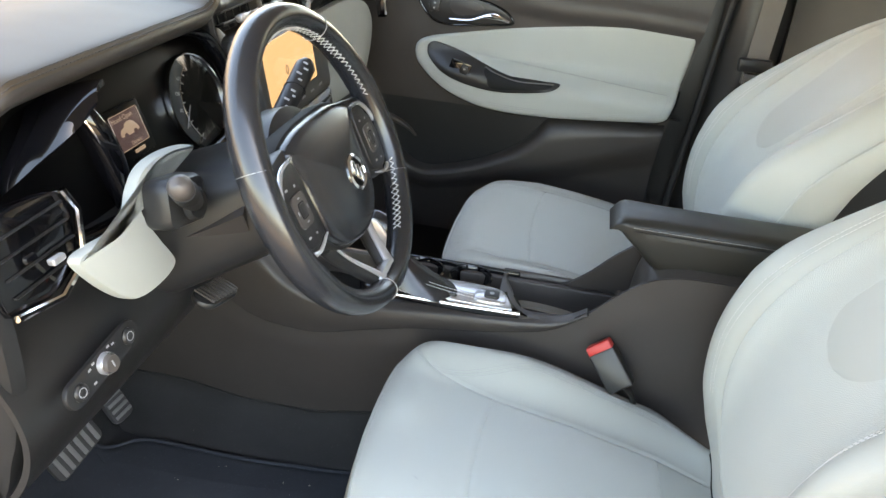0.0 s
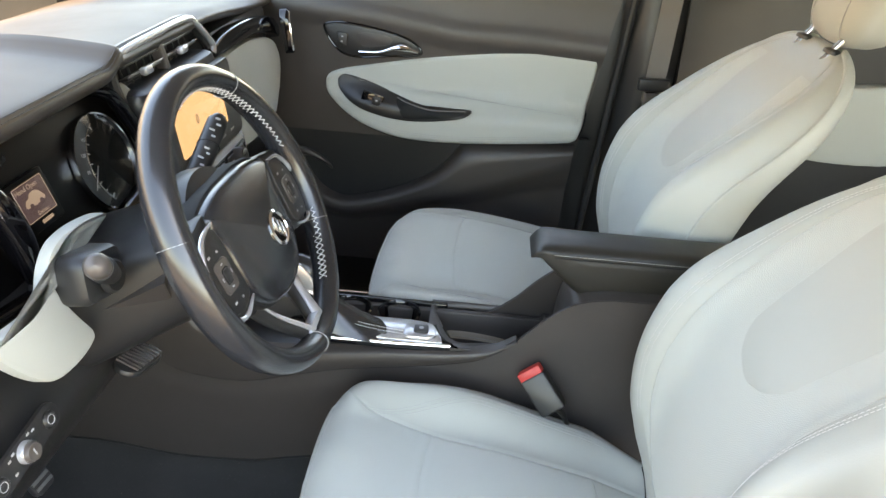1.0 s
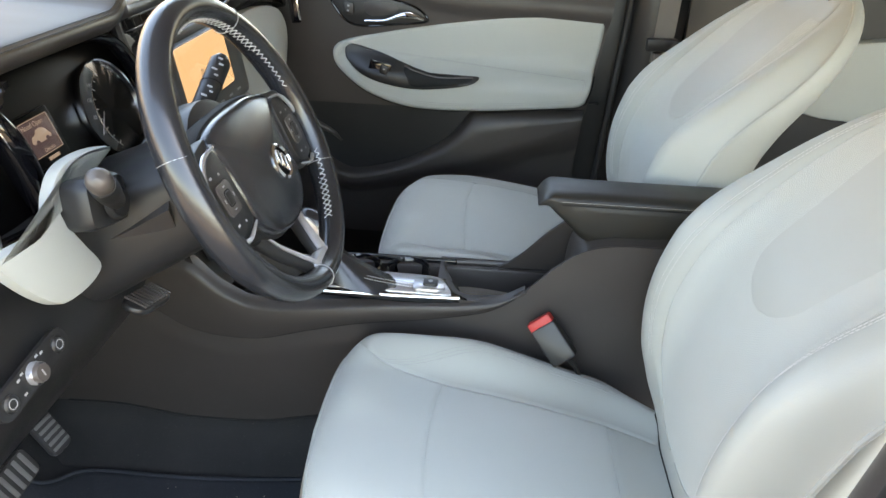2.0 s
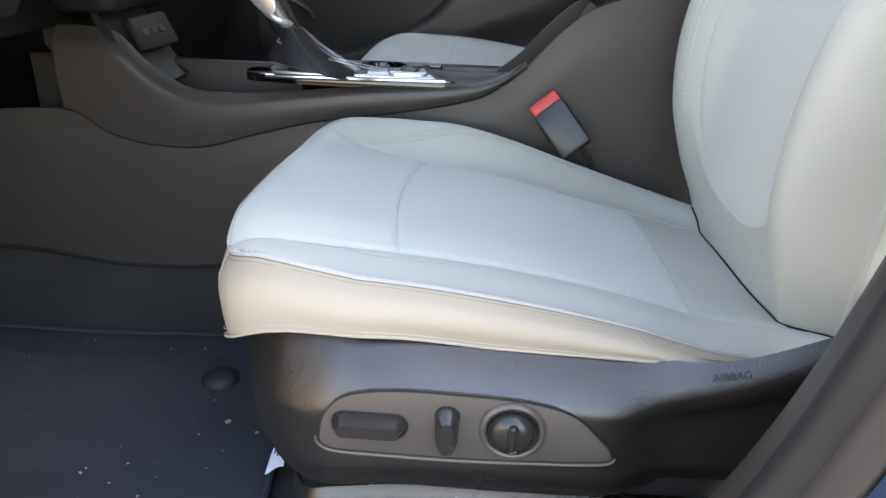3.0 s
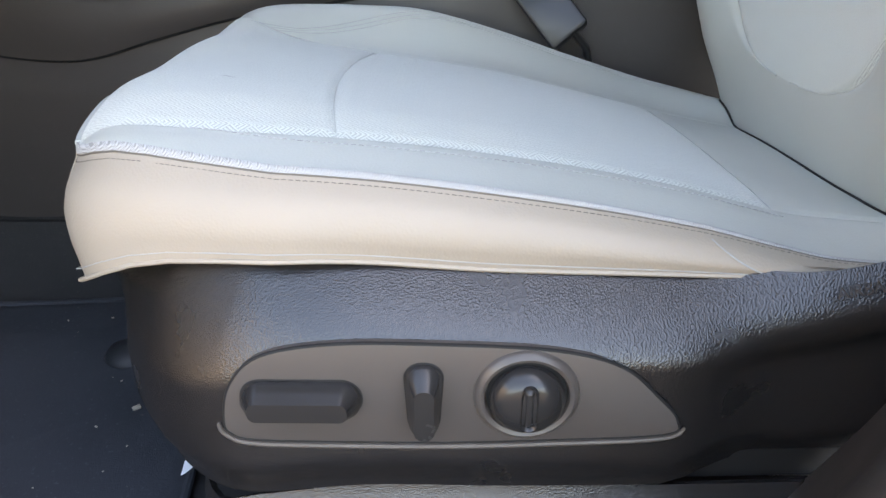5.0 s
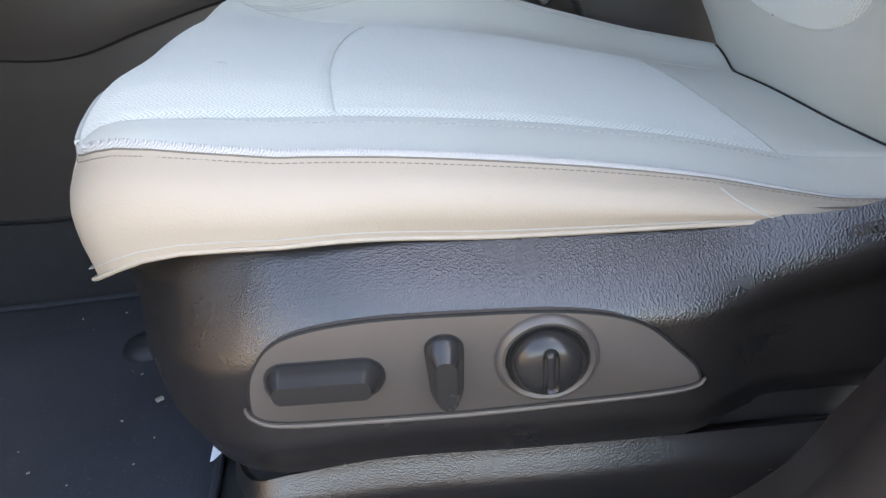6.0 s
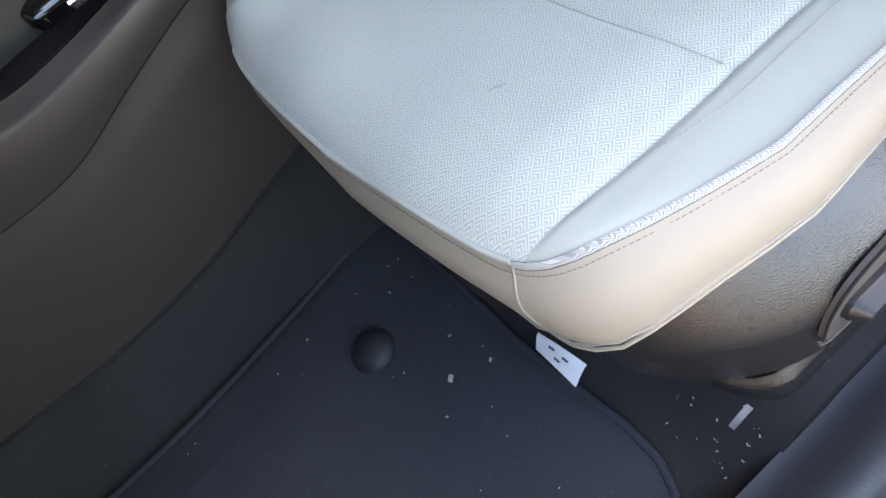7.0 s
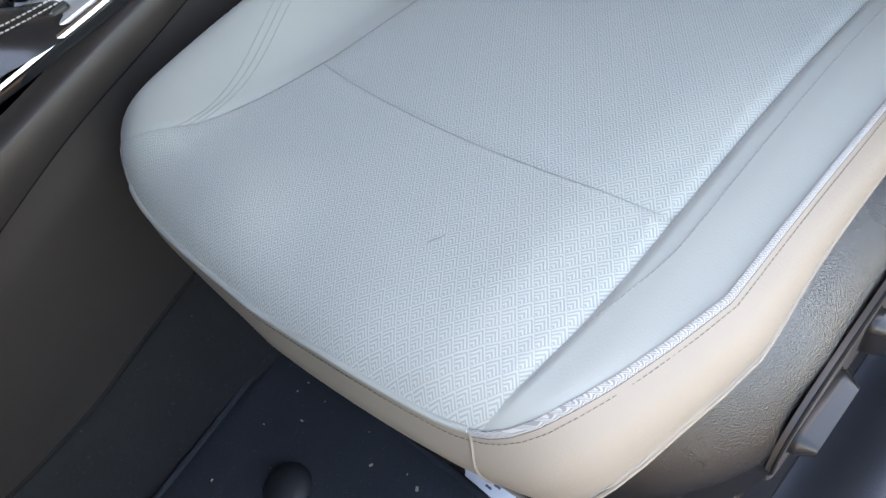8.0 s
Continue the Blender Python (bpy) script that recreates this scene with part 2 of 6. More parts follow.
def rrect(w, h, r, n=5, cx=0.0, cy=0.0):
    out = []
    for sx, sy, a0 in ((1, 1, 0), (-1, 1, 90), (-1, -1, 180), (1, -1, 270)):
        for k in range(n + 1):
            a = radians(a0 + 90 * k / n)
            out.append((cx + sx * (w / 2 - r) + r * math.cos(a), cy + sy * (h / 2 - r) + r * math.sin(a)))
    return out


def block(w, d, h, r, m, corner=None):
    """A box w by d by h standing on m's plane, with all edges rounded by r."""
    c = corner or min(w, d) * 0.25
    c = max(c, r * 1.2)
    rings = []
    for ins, z in ((r, 0), (r * 0.3, r * 0.3), (0, r), (0, h - r), (r * 0.3, h - r * 0.3), (r, h)):
        rings.append([m @ Vector((x, y, z)) for x, y in rrect(w - 2 * ins, d - 2 * ins, max(c - ins, 0.0005))])
    return loft(rings)


def lathe(profile, m, n=32):
    """A turned piece: (radius, height) along m's z axis."""
    return loft([[m @ Vector((r * math.cos(2 * math.pi * k / n), r * math.sin(2 * math.pi * k / n), z)) for k in range(n)] for r, z in profile])


def axes(origin, ex, ey):
    """A pose with its x along ex and y near ey."""
    x = Vector(ex).normalized()
    z = x.cross(Vector(ey)).normalized()
    y = z.cross(x)
    return Matrix.Translation(origin) @ Matrix((x, y, z)).transposed().to_4x4()


SIDE = axes((0, 0, 0), (1, 0, 0), (0, 0, 1))      # outlines in (x, z); pieces stand out towards -y
REAR = axes((0, 0, 0), (0, 1, 0), (0, 0, 1))      # outlines in (y, z); pieces stand out towards +x


def side_at(y):
    return Matrix.Translation((0, y, 0)) @ SIDE


def rear_at(x, lean=0.0, z=1.0):
    """A plane across the car, leaning forwards at its top by lean degrees about the height z."""
    return Matrix.Translation((x, 0, z)) @ Matrix.Rotation(radians(-lean), 4, "Y") @ Matrix.Translation((0, 0, -z)) @ REAR


def outline(points, n=6):
    return [(p[0], p[1]) for p in curve([(a, b, 0) for a, b in points], n, True)]


# ---- ground and car shell ----
CY = 1.325            # the car's middle line
PAVE = worn("tan_paving", (0.135, 0.105, 0.078), 0.9, 60, 0.002, 0.5, 0.6, 0.12)
g = 400.0
ground = tagged(mk("ground", [(-g, -g, 0), (g, -g, 0), (g, g, 0), (-g, g, 0), (-g, -g, -0.5), (g, -g, -0.5), (g, g, -0.5), (-g, g, -0.5)],
                   [[0, 1, 2, 3], [4, 7, 6, 5], [0, 4, 5, 1], [1, 5, 6, 2], [2, 6, 7, 3], [3, 7, 4, 0]], PAVE, smooth=False),
                "pale tan concrete paving beside the car", "ground", kind="structure")


# three unseen walls added to shape the light: warm bounce, shaded ground, less low sky
STUCCO = worn("tan_stucco", (0.33, 0.275, 0.215), 0.95, 40, 0.003, 0.6, 0.8, 0.1)
tagged(mk("wall_west", *block(0.3, 26, 4.3, 0.02, pose(-10.0, 4.0, 0.0)), STUCCO), "unseen tan stucco wall added ahead of the car for warm bounce and reflections", "wall", kind="structure")
tagged(mk("wall_east", *block(0.3, 14, 6.6, 0.02, pose(3.6, 5.9, 0.0)), STUCCO), "unseen tan stucco wall added behind the car to keep sun off the ground", "wall", kind="structure")
tagged(mk("wall_south", *block(26, 0.3, 0.9, 0.02, pose(2.0, -5.2, 0.0)), STUCCO), "unseen low tan stucco wall added beside the car to shape the light", "wall", kind="structure")


def roof_shape(u, v):
    y = CY + (u - 0.5) * 1.32
    x = -0.42 + v * 2.55
    return (x, y, 1.585 - 0.05 * (2 * u - 1) ** 2 - 0.05 * (2 * v - 1) ** 2)


headliner = tagged(mk("ceiling", *sheet(lambda u, v: roof_shape(1 - u, v), 20, 20, 0.02), HEADLINER), "beige woven fabric headliner under the roof", "ceiling", kind="structure")
roof = tagged(mk("car_roof", *sheet(lambda u, v: (roof_shape(u, v)[0], CY + (u - 0.5) * 1.36, roof_shape(u, v)[2] + 0.035), 20, 20, 0.012), PAINT), "dark blue painted steel car roof", "roof", kind="structure")
# unseen block added to keep a sun streak off the passenger door
tagged(mk("roof_rail", *block(2.5, 0.10, 0.10, 0.03, pose(0.86, 2.035, 1.44)), HEADLINER), "unseen beige rail over the passenger doors, added to block the sun", "roof rail", kind="structure")
under = tagged(mk("car_underbody", *block(3.2, 1.50, 0.10, 0.02, pose(0.45, CY, 0.19)), BLACK), "black car underbody under the floor", "underbody", kind="structure")


# floor pan: flat under the feet, sloping up to the toe board and up to the seat risers
def pan_z(x, y):
    toe = 0.34 * step(-0.68, -1.02, x)
    riser = 0.075 * step(-0.10, 0.02, x)
    return 0.312 + toe + riser


tagged(mk("floor", *sheet(lambda u, v: (-1.02 + u * 2.6, 0.70 + v * 1.25, pan_z(-1.02 + u * 2.6, 0)), 80, 30, 0.03), CARPET),
                      "dark charcoal carpeted car floor", "floor", kind="structure")
tagged(mk("wall_front", *block(0.04, 1.5, 0.75, 0.01, pose(-1.04, CY, 0.40)), BLACK), "black bulkhead ahead of the footwell", "bulkhead", kind="structure")


# sill of the driver's door opening, with plastic tread and painted edge
def sill_run(profile, x0, x1, n, thick):
    return sheet(lambda u, v: (x1 + (x0 - x1) * u, *profile(v, x1 + (x0 - x1) * u)), n, 24, thick)


def tread(v, x):
    y = 0.702 - 0.104 * v
    return y, 0.350 + 0.054 * step(0.0, 0.58, v) + 0.007 * math.exp(-((v - 0.76) / 0.07) ** 2) - 0.026 * step(0.80, 1.0, v)


def rocker(v, x):
    a = v * math.pi * 0.62
    return 0.590 - 0.10 * math.sin(a), 0.383 - 0.145 * (1 - math.cos(a))


tagged(mk("sill_tread", *sill_run(tread, -0.75, 0.42, 30, 0.006), SILL), "blue-black plastic door sill tread, dusty", "door sill", kind="structure")
tagged(mk("sill_seal", *tube([(-0.78, 0.594, 0.388), (0.0, 0.594, 0.388), (0.14, 0.594, 0.40), (0.20, 0.59, 0.45), (0.235, 0.585, 0.50)], 0.009), RUBBER), "black rubber door seal along the sill", "door seal", kind="structure")
tagged(mk("rocker_panel", *sill_run(rocker, -0.85, 1.2, 30, 0.004), PAINT), "dark blue painted rocker panel below the door opening", "rocker panel", kind="structure")

tagged(mk("kick_panel", *sheet(lambda u, v: (-0.90 + 0.46 * v + 0.03 * math.sin(math.pi * u), 0.668 - 0.030 * step(0.75, 1.0, v), 0.36 + 0.62 * u), 24, 24, 0.02), TRIM), "dark plastic kick panel ahead of the door opening", "kick panel", kind="structure")
tagged(mk("hinge_pillar_seal", *tube(curve([(-0.43, 0.636, 0.40), (-0.425, 0.632, 0.60), (-0.42, 0.632, 0.85), (-0.43, 0.640, 1.02), (-0.50, 0.655, 1.14)], 8), 0.009), RUBBER), "black rubber seal up the front door pillar", "door seal", kind="structure")

# driver-side centre pillar: trim, seal and painted jamb run side by side up a leaning line
PILLAR = [(0.135, 0.395), (0.180, 0.430), (0.218, 0.480), (0.252, 0.545), (0.285, 0.62), (0.311, 0.70), (0.336, 0.80), (0.362, 0.93), (0.392, 1.10), (0.42, 1.30), (0.425, 1.52)]
pl = curve([(x, 0, z) for x, z in PILLAR], 6)


def pillar_strip(name, ya, yb, dxa, dxb, bulge, mat, label, thick=0.006):
    n = len(pl) - 1

    def f(u, v):
        p = pl[round(u * n)]
        tip = step(1.0, 1.5, p.z) * 0.06
        return (p.x + 0.014 + dxa + (dxb - dxa) * v - bulge * math.sin(math.pi * v), ya + (yb - ya) * v + tip, p.z)
    return tagged(mk(name, *sheet(f, n, 10, thick), mat), label, "door pillar", kind="structure")


pillar_strip("pillar_trim", 0.655, 0.585, 0.045, 0.0, 0.010, TRIM, "dark grey plastic centre pillar trim")
pillar_strip("pillar_seal", 0.586, 0.560, 0.001, 0.006, 0.012, RUBBER, "black rubber door seal on the centre pillar")
pillar_strip("pillar_edge", 0.560, 0.528, 0.007, 0.004, 0.004, SATIN, "satin dark painted edge of the door jamb")
pillar_strip("pillar_jamb", 0.528, 0.440, 0.006, 0.10, 0.004, PAINT, "dark blue painted door jamb of the centre pillar")
pillar_strip("pillar_inner", 0.72, 0.655, 0.10, 0.045, 0.0, TRIM, "dark grey plastic inner pillar cover")
striker = thing("door_striker", "bright zinc door striker loop on the blue jamb", "striker")
part_m = axes((0.362, 0.503, 0.808), (0.55, -0.45, -0.2), (0, 0.2, 1)) @ Matrix.Scale(1.25, 4)
mk("base_plate", *plate(rrect(0.042, 0.022, 0.007), 0.004, part_m), STEEL, striker)
mk("loop", *tube(curve([part_m @ Vector(p) for p in ((-0.018, 0, 0), (-0.017, 0, 0.03), (0, 0, 0.042), (0.017, 0, 0.03), (0.018, 0, 0))], 6), 0.0038), STEEL, striker)

# far side: closed passenger door wall, centre pillar, rear door
tagged(mk("wall_right", *block(2.85, 0.03, 0.92, 0.01, pose(0.35, 2.105, 0.27)), BLACK), "dark body side behind the passenger door trim", "body side", kind="structure")
tagged(mk("wall_rear", *block(0.05, 1.45, 0.95, 0.02, pose(1.72, CY, 0.30)), TRIM), "dark trim behind the rear seat", "rear wall", kind="structure")


# ---- seats ----
ZC = [(-0.15, 0.652), (-0.125, 0.663), (-0.09, 0.671), (-0.055, 0.671), (0.037, 0.661), (0.15, 0.645), (0.25, 0.622), (0.33, 0.603), (0.46, 0.585)]
BEAD = [(-0.13, 0.642), (-0.10, 0.649), (-0.074, 0.655), (-0.01, 0.653), (0.075, 0.647), (0.165, 0.635), (0.24, 0.621), (0.285, 0.609), (0.32, 0.601), (0.46, 0.592)]
BEAD_IN = [(-0.13, 0.657), (-0.10, 0.668), (-0.06, 0.678), (0.04, 0.684), (0.10, 0.679), (0.1635, 0.661), (0.236, 0.638), (0.30, 0.619), (0.36, 0.603), (0.46, 0.585)]
CREST_IN = [(-0.13, 0.004), (-0.10, 0.016), (-0.05, 0.027), (0.02, 0.035), (0.08, 0.039), (0.1635, 0.031), (0.236, 0.024), (0.30, 0.020), (0.36, 0.018), (0.46, 0.012)]
HEM = [(-0.14, 0.540), (-0.115, 0.549), (-0.10, 0.563), (-0.06, 0.588), (-0.033, 0.598), (0.041, 0.609), (0.136, 0.605), (0.236, 0.603), (0.34, 0.600), (0.46, 0.600)]
HW_OUT, HW_IN, XR, XSEAM = 0.229, 0.233, 0.45, 0.305
SPREAD = [(-0.12, 0.0), (-0.10, 0.005), (-0.08, 0.011), (-0.03, 0.008), (0.03, -0.001), (0.12, -0.007), (0.25, -0.005), (0.46, 0.0)]      # how far the skirt stands out at its hem
SVO = [(0.0, 0.75), (0.03, 0.77), (0.08, 0.79), (0.14, 0.80), (0.25, 0.80), (0.45, 0.785), (1.0, 0.75)]      # where the cloth meets the bolsters, front to rear
SVI = [(0.0, 0.88), (0.04, 0.80), (0.08, 0.725), (0.114, 0.665), (0.18, 0.615), (0.26, 0.568), (0.34, 0.535), (0.5, 0.52), (1.0, 0.52)]
FRONT_OUT = [(0, -0.136), (0.36, -0.127), (0.60, -0.118), (0.72, -0.110), (0.80, -0.098), (0.87, -0.075), (0.94, -0.035), (1.0, 0.02)]
FRONT_IN = [(0, -0.136), (0.45, -0.137), (0.70, -0.132), (0.85, -0.117), (0.93, -0.097), (1.0, -0.050)]


def front_x(v):
    return ip(abs(v), FRONT_OUT if v < 0 else FRONT_IN)


def seam_x(v):
    """Where the front cross seam runs: bowed a little towards the front."""
    q = min(max((v + 0.80) / 1.34, 0.0), 1.0)
    return 0.046 - 0.006 * q - 0.052 * q * (1 - q)


def cushion_at(u, v, yc, lift=0.0):
    """A point of the cushion's top: u from front to rear, v across from -1 (door side) to 1."""
    fx = front_x(v)
    x = fx + u * (XR - fx)
    a, d = abs(v), x - fx
    sv = ip(u, SVO) if v < 0 else ip(u, SVI)
    roll = 0.010 * math.exp(-d / 0.010)
    roll *= 1 - step(0.70, 1.0, a) if v < 0 else 1
    z = ip(x, ZC) - roll
    if v < 0:
        z += 0.002 * step(-0.10, 0.06, x) * math.exp(-((a - 0.88) / 0.07) ** 2) - 0.013 * step(0.30, 0.75, a) * math.exp(-d / 0.04)
        e = step(0.58, 0.86, a)
        z = z * (1 - e) + (ip(x, BEAD) + 0.003 * step(1.0, 0.85, a) - roll) * e
    else:
        z += ip(x, CREST_IN) * step(0.56, 0.90, a)
        e = step(0.90, 1.0, a)
        z = z * (1 - e) + (ip(x, BEAD_IN) - roll) * e
    z -= 0.0024 * math.exp(-((a - sv) / 0.010) ** 2) * step(0.0, 0.06, u)
    if a < sv:
        z -= 0.0018 * (math.exp(-((x - seam_x(v)) / 0.0030) ** 2) + math.exp(-((x - XSEAM) / 0.0030) ** 2))
        z += 0.003 * math.cos(a / sv * math.pi / 2) * step(-0.1, 0.1, x)
    y = v * (HW_OUT if v < 0 else HW_IN * (1 - 0.28 * step(0.29, 0.44, x)))
    return Vector((x, yc + y, z + lift - 0.075 * max(0.0, y + 0.18) + 0.009 * math.exp(-((x + 0.095) / 0.04) ** 2) * math.exp(-((v - 0.50) / 0.40) ** 4)))


def grid_part(name, f, nu, nv, mat, parent, label=""):
    return mk(name, *sheet(f, nu, nv, 0.008), mat, parent, label, sharp=70)


def stitches(points, mat, parent, pitch=0.006, r=0.0006, name="stitching"):
    """A row of single stitches along a line, joined as one run."""
    p = [Vector(q) for q in points]
    ends = [0.0]
    for a, b in zip(p, p[1:]):
        ends.append(ends[-1] + (b - a).length)
    bits = []

    def at(run):
        i = next((k for k in range(1, len(ends)) if ends[k] >= run), len(ends) - 1)
        return p[i - 1].lerp(p[i], (run - ends[i - 1]) / max(ends[i] - ends[i - 1], 1e-9))

    for k in range(int(ends[-1] / pitch)):
        c, m, e = (at((k + w) * pitch) for w in (0.0, 0.34, 0.68))
        bits.append(tube([c, m + Vector((0, 0, r * 0.5)), e], r, 5))
    return mk(name, *join(*bits), mat, parent) if bits else None


ZT = 1.215
XCZ = [(0.54, 0.394), (0.60, 0.382), (0.65, 0.377), (0.75, 0.388), (0.85, 0.414), (0.95, 0.452), (1.05, 0.518), (1.15, 0.575), (1.22, 0.62)]
BOL = [(0.54, -0.01), (0.60, -0.004), (0.65, 0.010), (0.72, 0.034), (0.84, 0.056), (0.95, 0.052), (1.05, 0.034), (1.14, 0.010), (1.22, 0.0)]
WID = [(0.54, 0.165), (0.60, 0.190), (0.66, 0.215), (0.72, 0.226), (0.80, 0.238), (0.95, 0.246), (1.05, 0.242), (1.22, 0.23)]
REARX = [(0.54, 0.47), (0.70, 0.505), (0.85, 0.545), (0.95, 0.58), (1.05, 0.63), (1.15, 0.675), (1.22, 0.70)]
INS = [(0.54, 0.03), (0.643, 0.03), (0.6445, 0.18), (0.649, 0.32), (0.658, 0.43), (0.672, 0.51), (0.692, 0.57), (0.72, 0.61), (0.76, 0.63), (0.82, 0.64), (0.95, 0.62), (1.05, 0.66), (1.15, 0.72), (1.22, 0.75)]


def rise(z):
    """Height of the finished back for a height in the tables: the upper back is shorter."""
    return z if z < 0.9 else 0.9 + (z - 0.9) * 0.82


def dome(z):
    """1 over most of the back, falling to 0 at its rounded top."""
    t = min(max((z - 0.98) / (ZT - 0.98), 0.0), 1.0)
    return max(0.0, 1 - t ** 3.4) ** 0.5


def back_at(v, z, yc, lift=0.0):
    """A point of the backrest's front at height z, v across from -1 to 1."""
    a, k = abs(v), dome(z)
    x = ip(z, XCZ) - ip(z, BOL) * math.exp(-((a - 0.80) / 0.21) ** 2) + 0.045 * step(0.84, 1.0, a) ** 1.5 * k
    x += 0.004 * math.exp(-((a - ins_v(z)) / 0.02) ** 2) * step(0.644, 0.66, z)
    x = x * k + (1 - k) * (ip(z, XCZ) * 0.45 + ip(z, REARX) * 0.55) - lift + 0.016 * step(0.9, 1.2, z)
    return Vector((x, yc + v * ip(z, WID) * (0.30 + 0.70 * k), rise(z)))


def ins_v(z):
    return ip(z, INS)


def build_seat(yc, name, label):
    s = thing(name, label, "car seat", "front seats")
    # cushion top: cloth middle in two fields, vinyl bolsters
    def rear_seam(v):
        return XSEAM

    def across(u, q):
        return -ip(u, SVO) + (ip(u, SVO) + ip(u, SVI)) * q

    def place(x0, x1, p, q, lift=0.0):
        """A point of the cloth between two lines across the seat; None is the front edge."""
        u = 0.3
        for _ in range(4):
            v = across(u, q)
            fx = front_x(v)
            a = 0.0 if x0 is None else (x0(v) - fx) / (XR - fx)
            u = a + p * ((x1(v) - fx) / (XR - fx) - a)
        return cushion_at(u, v, yc, lift)

    grid_part("cushion_front_panel", lambda p, q: place(None, seam_x, p, q), 44, 60, CLOTH, s, "pale woven cloth front panel")
    grid_part("cushion_centre_panel", lambda p, q: place(seam_x, rear_seam, p, q), 44, 60, CLOTH, s, "pale woven cloth seat panel")
    grid_part("cushion_rear_panel", lambda p, q: place(rear_seam, lambda v: XR, p, q), 20, 60, VINYL, s, "plain pale vinyl rear of the cushion")
    for sgn, tab in ((-1, SVO), (1, SVI)):
        grid_part("cushion_bolster", lambda p, q: cushion_at(p, sgn * (ip(p, tab) + (1 - ip(p, tab)) * (q if sgn > 0 else 1 - q)), yc), 90, 24, VINYL, s, "pale vinyl bolster")
    # skirt: front and both sides in vinyl, as three sewn pieces
    edge = [cushion_at(1 - k / 40, -1, yc) for k in range(40)] + [cushion_at(0, -1 + 2 * k / 50, yc) for k in range(51)] + [cushion_at(k / 40, 1, yc) for k in range(1, 41)]
    lower = []
    for i, p in enumerate(edge):
        a, b = edge[max(i - 1, 0)], edge[min(i + 1, len(edge) - 1)]
        out = Vector((-(b - a).y, (b - a).x, 0)).normalized()
        if out.dot(p - Vector((0.15, yc, p.z))) < 0:
            out = -out
        side = abs(out.y)
        spread = ip(p.x, SPREAD) if p.y < yc else 0.0
        hem = ip(p.x, HEM) + 0.55 * spread * step(yc, yc - 0.2, p.y)
        lower.append((out, min(hem, p.z - 0.035) if p.y > yc + 0.1 else hem, side, spread))

    def skirt(i0, i1):
        def f(u, v):
            k = i0 + u * (i1 - i0)
            i = min(int(k), len(edge) - 2)
            t = k - i
            p = edge[i].lerp(edge[i + 1], t)
            out = lower[i][0].lerp(lower[i + 1][0], t)
            zb = lower[i][1] * (1 - t) + lower[i + 1][1] * t
            sd = lower[i][2]
            bulge = (0.018 * sd ** 2 + 0.010 * (1 - sd)) * math.sin(min(v * 1.25, 1) * math.pi * 0.55) - 0.026 * (1 - sd) * v - 0.006 * sd * step(0.05, -0.06, p.x) * v
            q = p + out * (bulge + 0.0065 * step(-0.02, 0.30, v) + 0.006 * step(-0.03, -0.10, p.x) * step(0.05, 0.45, v) * step(yc + 0.12, yc - 0.05, p.y))
            q.y -= (lower[i][3] * (1 - t) + lower[i + 1][3] * t) * step(yc, yc - 0.2, p.y) * v
            q.z = p.z + (zb - p.z) * v
            return q
        return f

    ic, jc = 40 + 7, 40 + 44
    for nm, a, b in (("skirt_side", 0, ic), ("skirt_front", ic, jc), ("skirt_side", jc, len(edge) - 1)):
        f = skirt(a, b)
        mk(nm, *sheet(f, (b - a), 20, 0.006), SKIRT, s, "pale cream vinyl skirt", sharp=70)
    # piping and seams
    mk("piping", *tube([p + Vector((0, 0, 0.0005)) for p in edge[ic:jc + 1]], 0.0022, 8), VINYL, s, "raised pale edge piping")
    whole = skirt(0, len(edge) - 1)
    last = len(edge) - 1
    def ribbon(i0, i1):
        def f(u, v):
            k = (i0 + u * (i1 - i0)) / last
            out = lower[min(round(k * last), last)][0]
            return whole(k, -0.010 + 0.066 * v) + (out + Vector((0, 0, 0.8))) * (0.0007 + 0.0006 * math.sin(math.pi * v))
        return f

    for i0, i1 in ((1, ic), (jc, last - 1)):
        mk("edge_ribbon", *sheet(ribbon(i0, i1), 2 * (i1 - i0), 6, 0.0010), RIBBON, s, "braided pale edge ribbon", sharp=80)
        mk("ribbon_seam", *tube([whole(k / (2 * last), 0.060) + lower[min(k // 2, last)][0] * 0.0002 for k in range(2 * i0, 2 * i1 + 1)], 0.0005, 6), STITCH, s)
    stitches([whole(k / 160, 0.105) + lower[min(round(k / 160 * last), last)][0] * 0.0002 for k in range(6, 155)], STITCH, s, 0.0036, 0.00024)
    mk("hem_crease", *tube([whole(k / 160, 0.89) + lower[min(round(k / 160 * last), last)][0] * 0.0001 for k in range(16, 145)], 0.00035, 6), SEAM, s)
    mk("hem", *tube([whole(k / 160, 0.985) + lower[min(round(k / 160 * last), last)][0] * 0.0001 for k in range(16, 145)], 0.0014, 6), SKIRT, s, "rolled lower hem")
    for i in (ic, jc):
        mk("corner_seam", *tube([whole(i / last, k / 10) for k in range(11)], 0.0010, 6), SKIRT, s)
    gus = [k for k in range(0, 40) if 0.268 < edge[k].x < 0.36]
    mk("gusset_seam", *tube([whole((gus[-1] + 3.0 * k / 12) / last, 0.97 - 0.80 * k / 12) for k in range(13)], 0.0005, 6), SEAM, s)
    for x0 in (seam_x, rear_seam):
        mk("cross_seam", *tube([place(None, x0, 1.0, k / 40, 0.0004) for k in range(41)], 0.0004, 6), VINYL, s)
    stitches([cushion_at(k / 80, -ip(k / 80, SVO) - 0.004, yc, 0.0002) for k in range(20, 60)], SEAM, s, 0.0042, 0.0003)
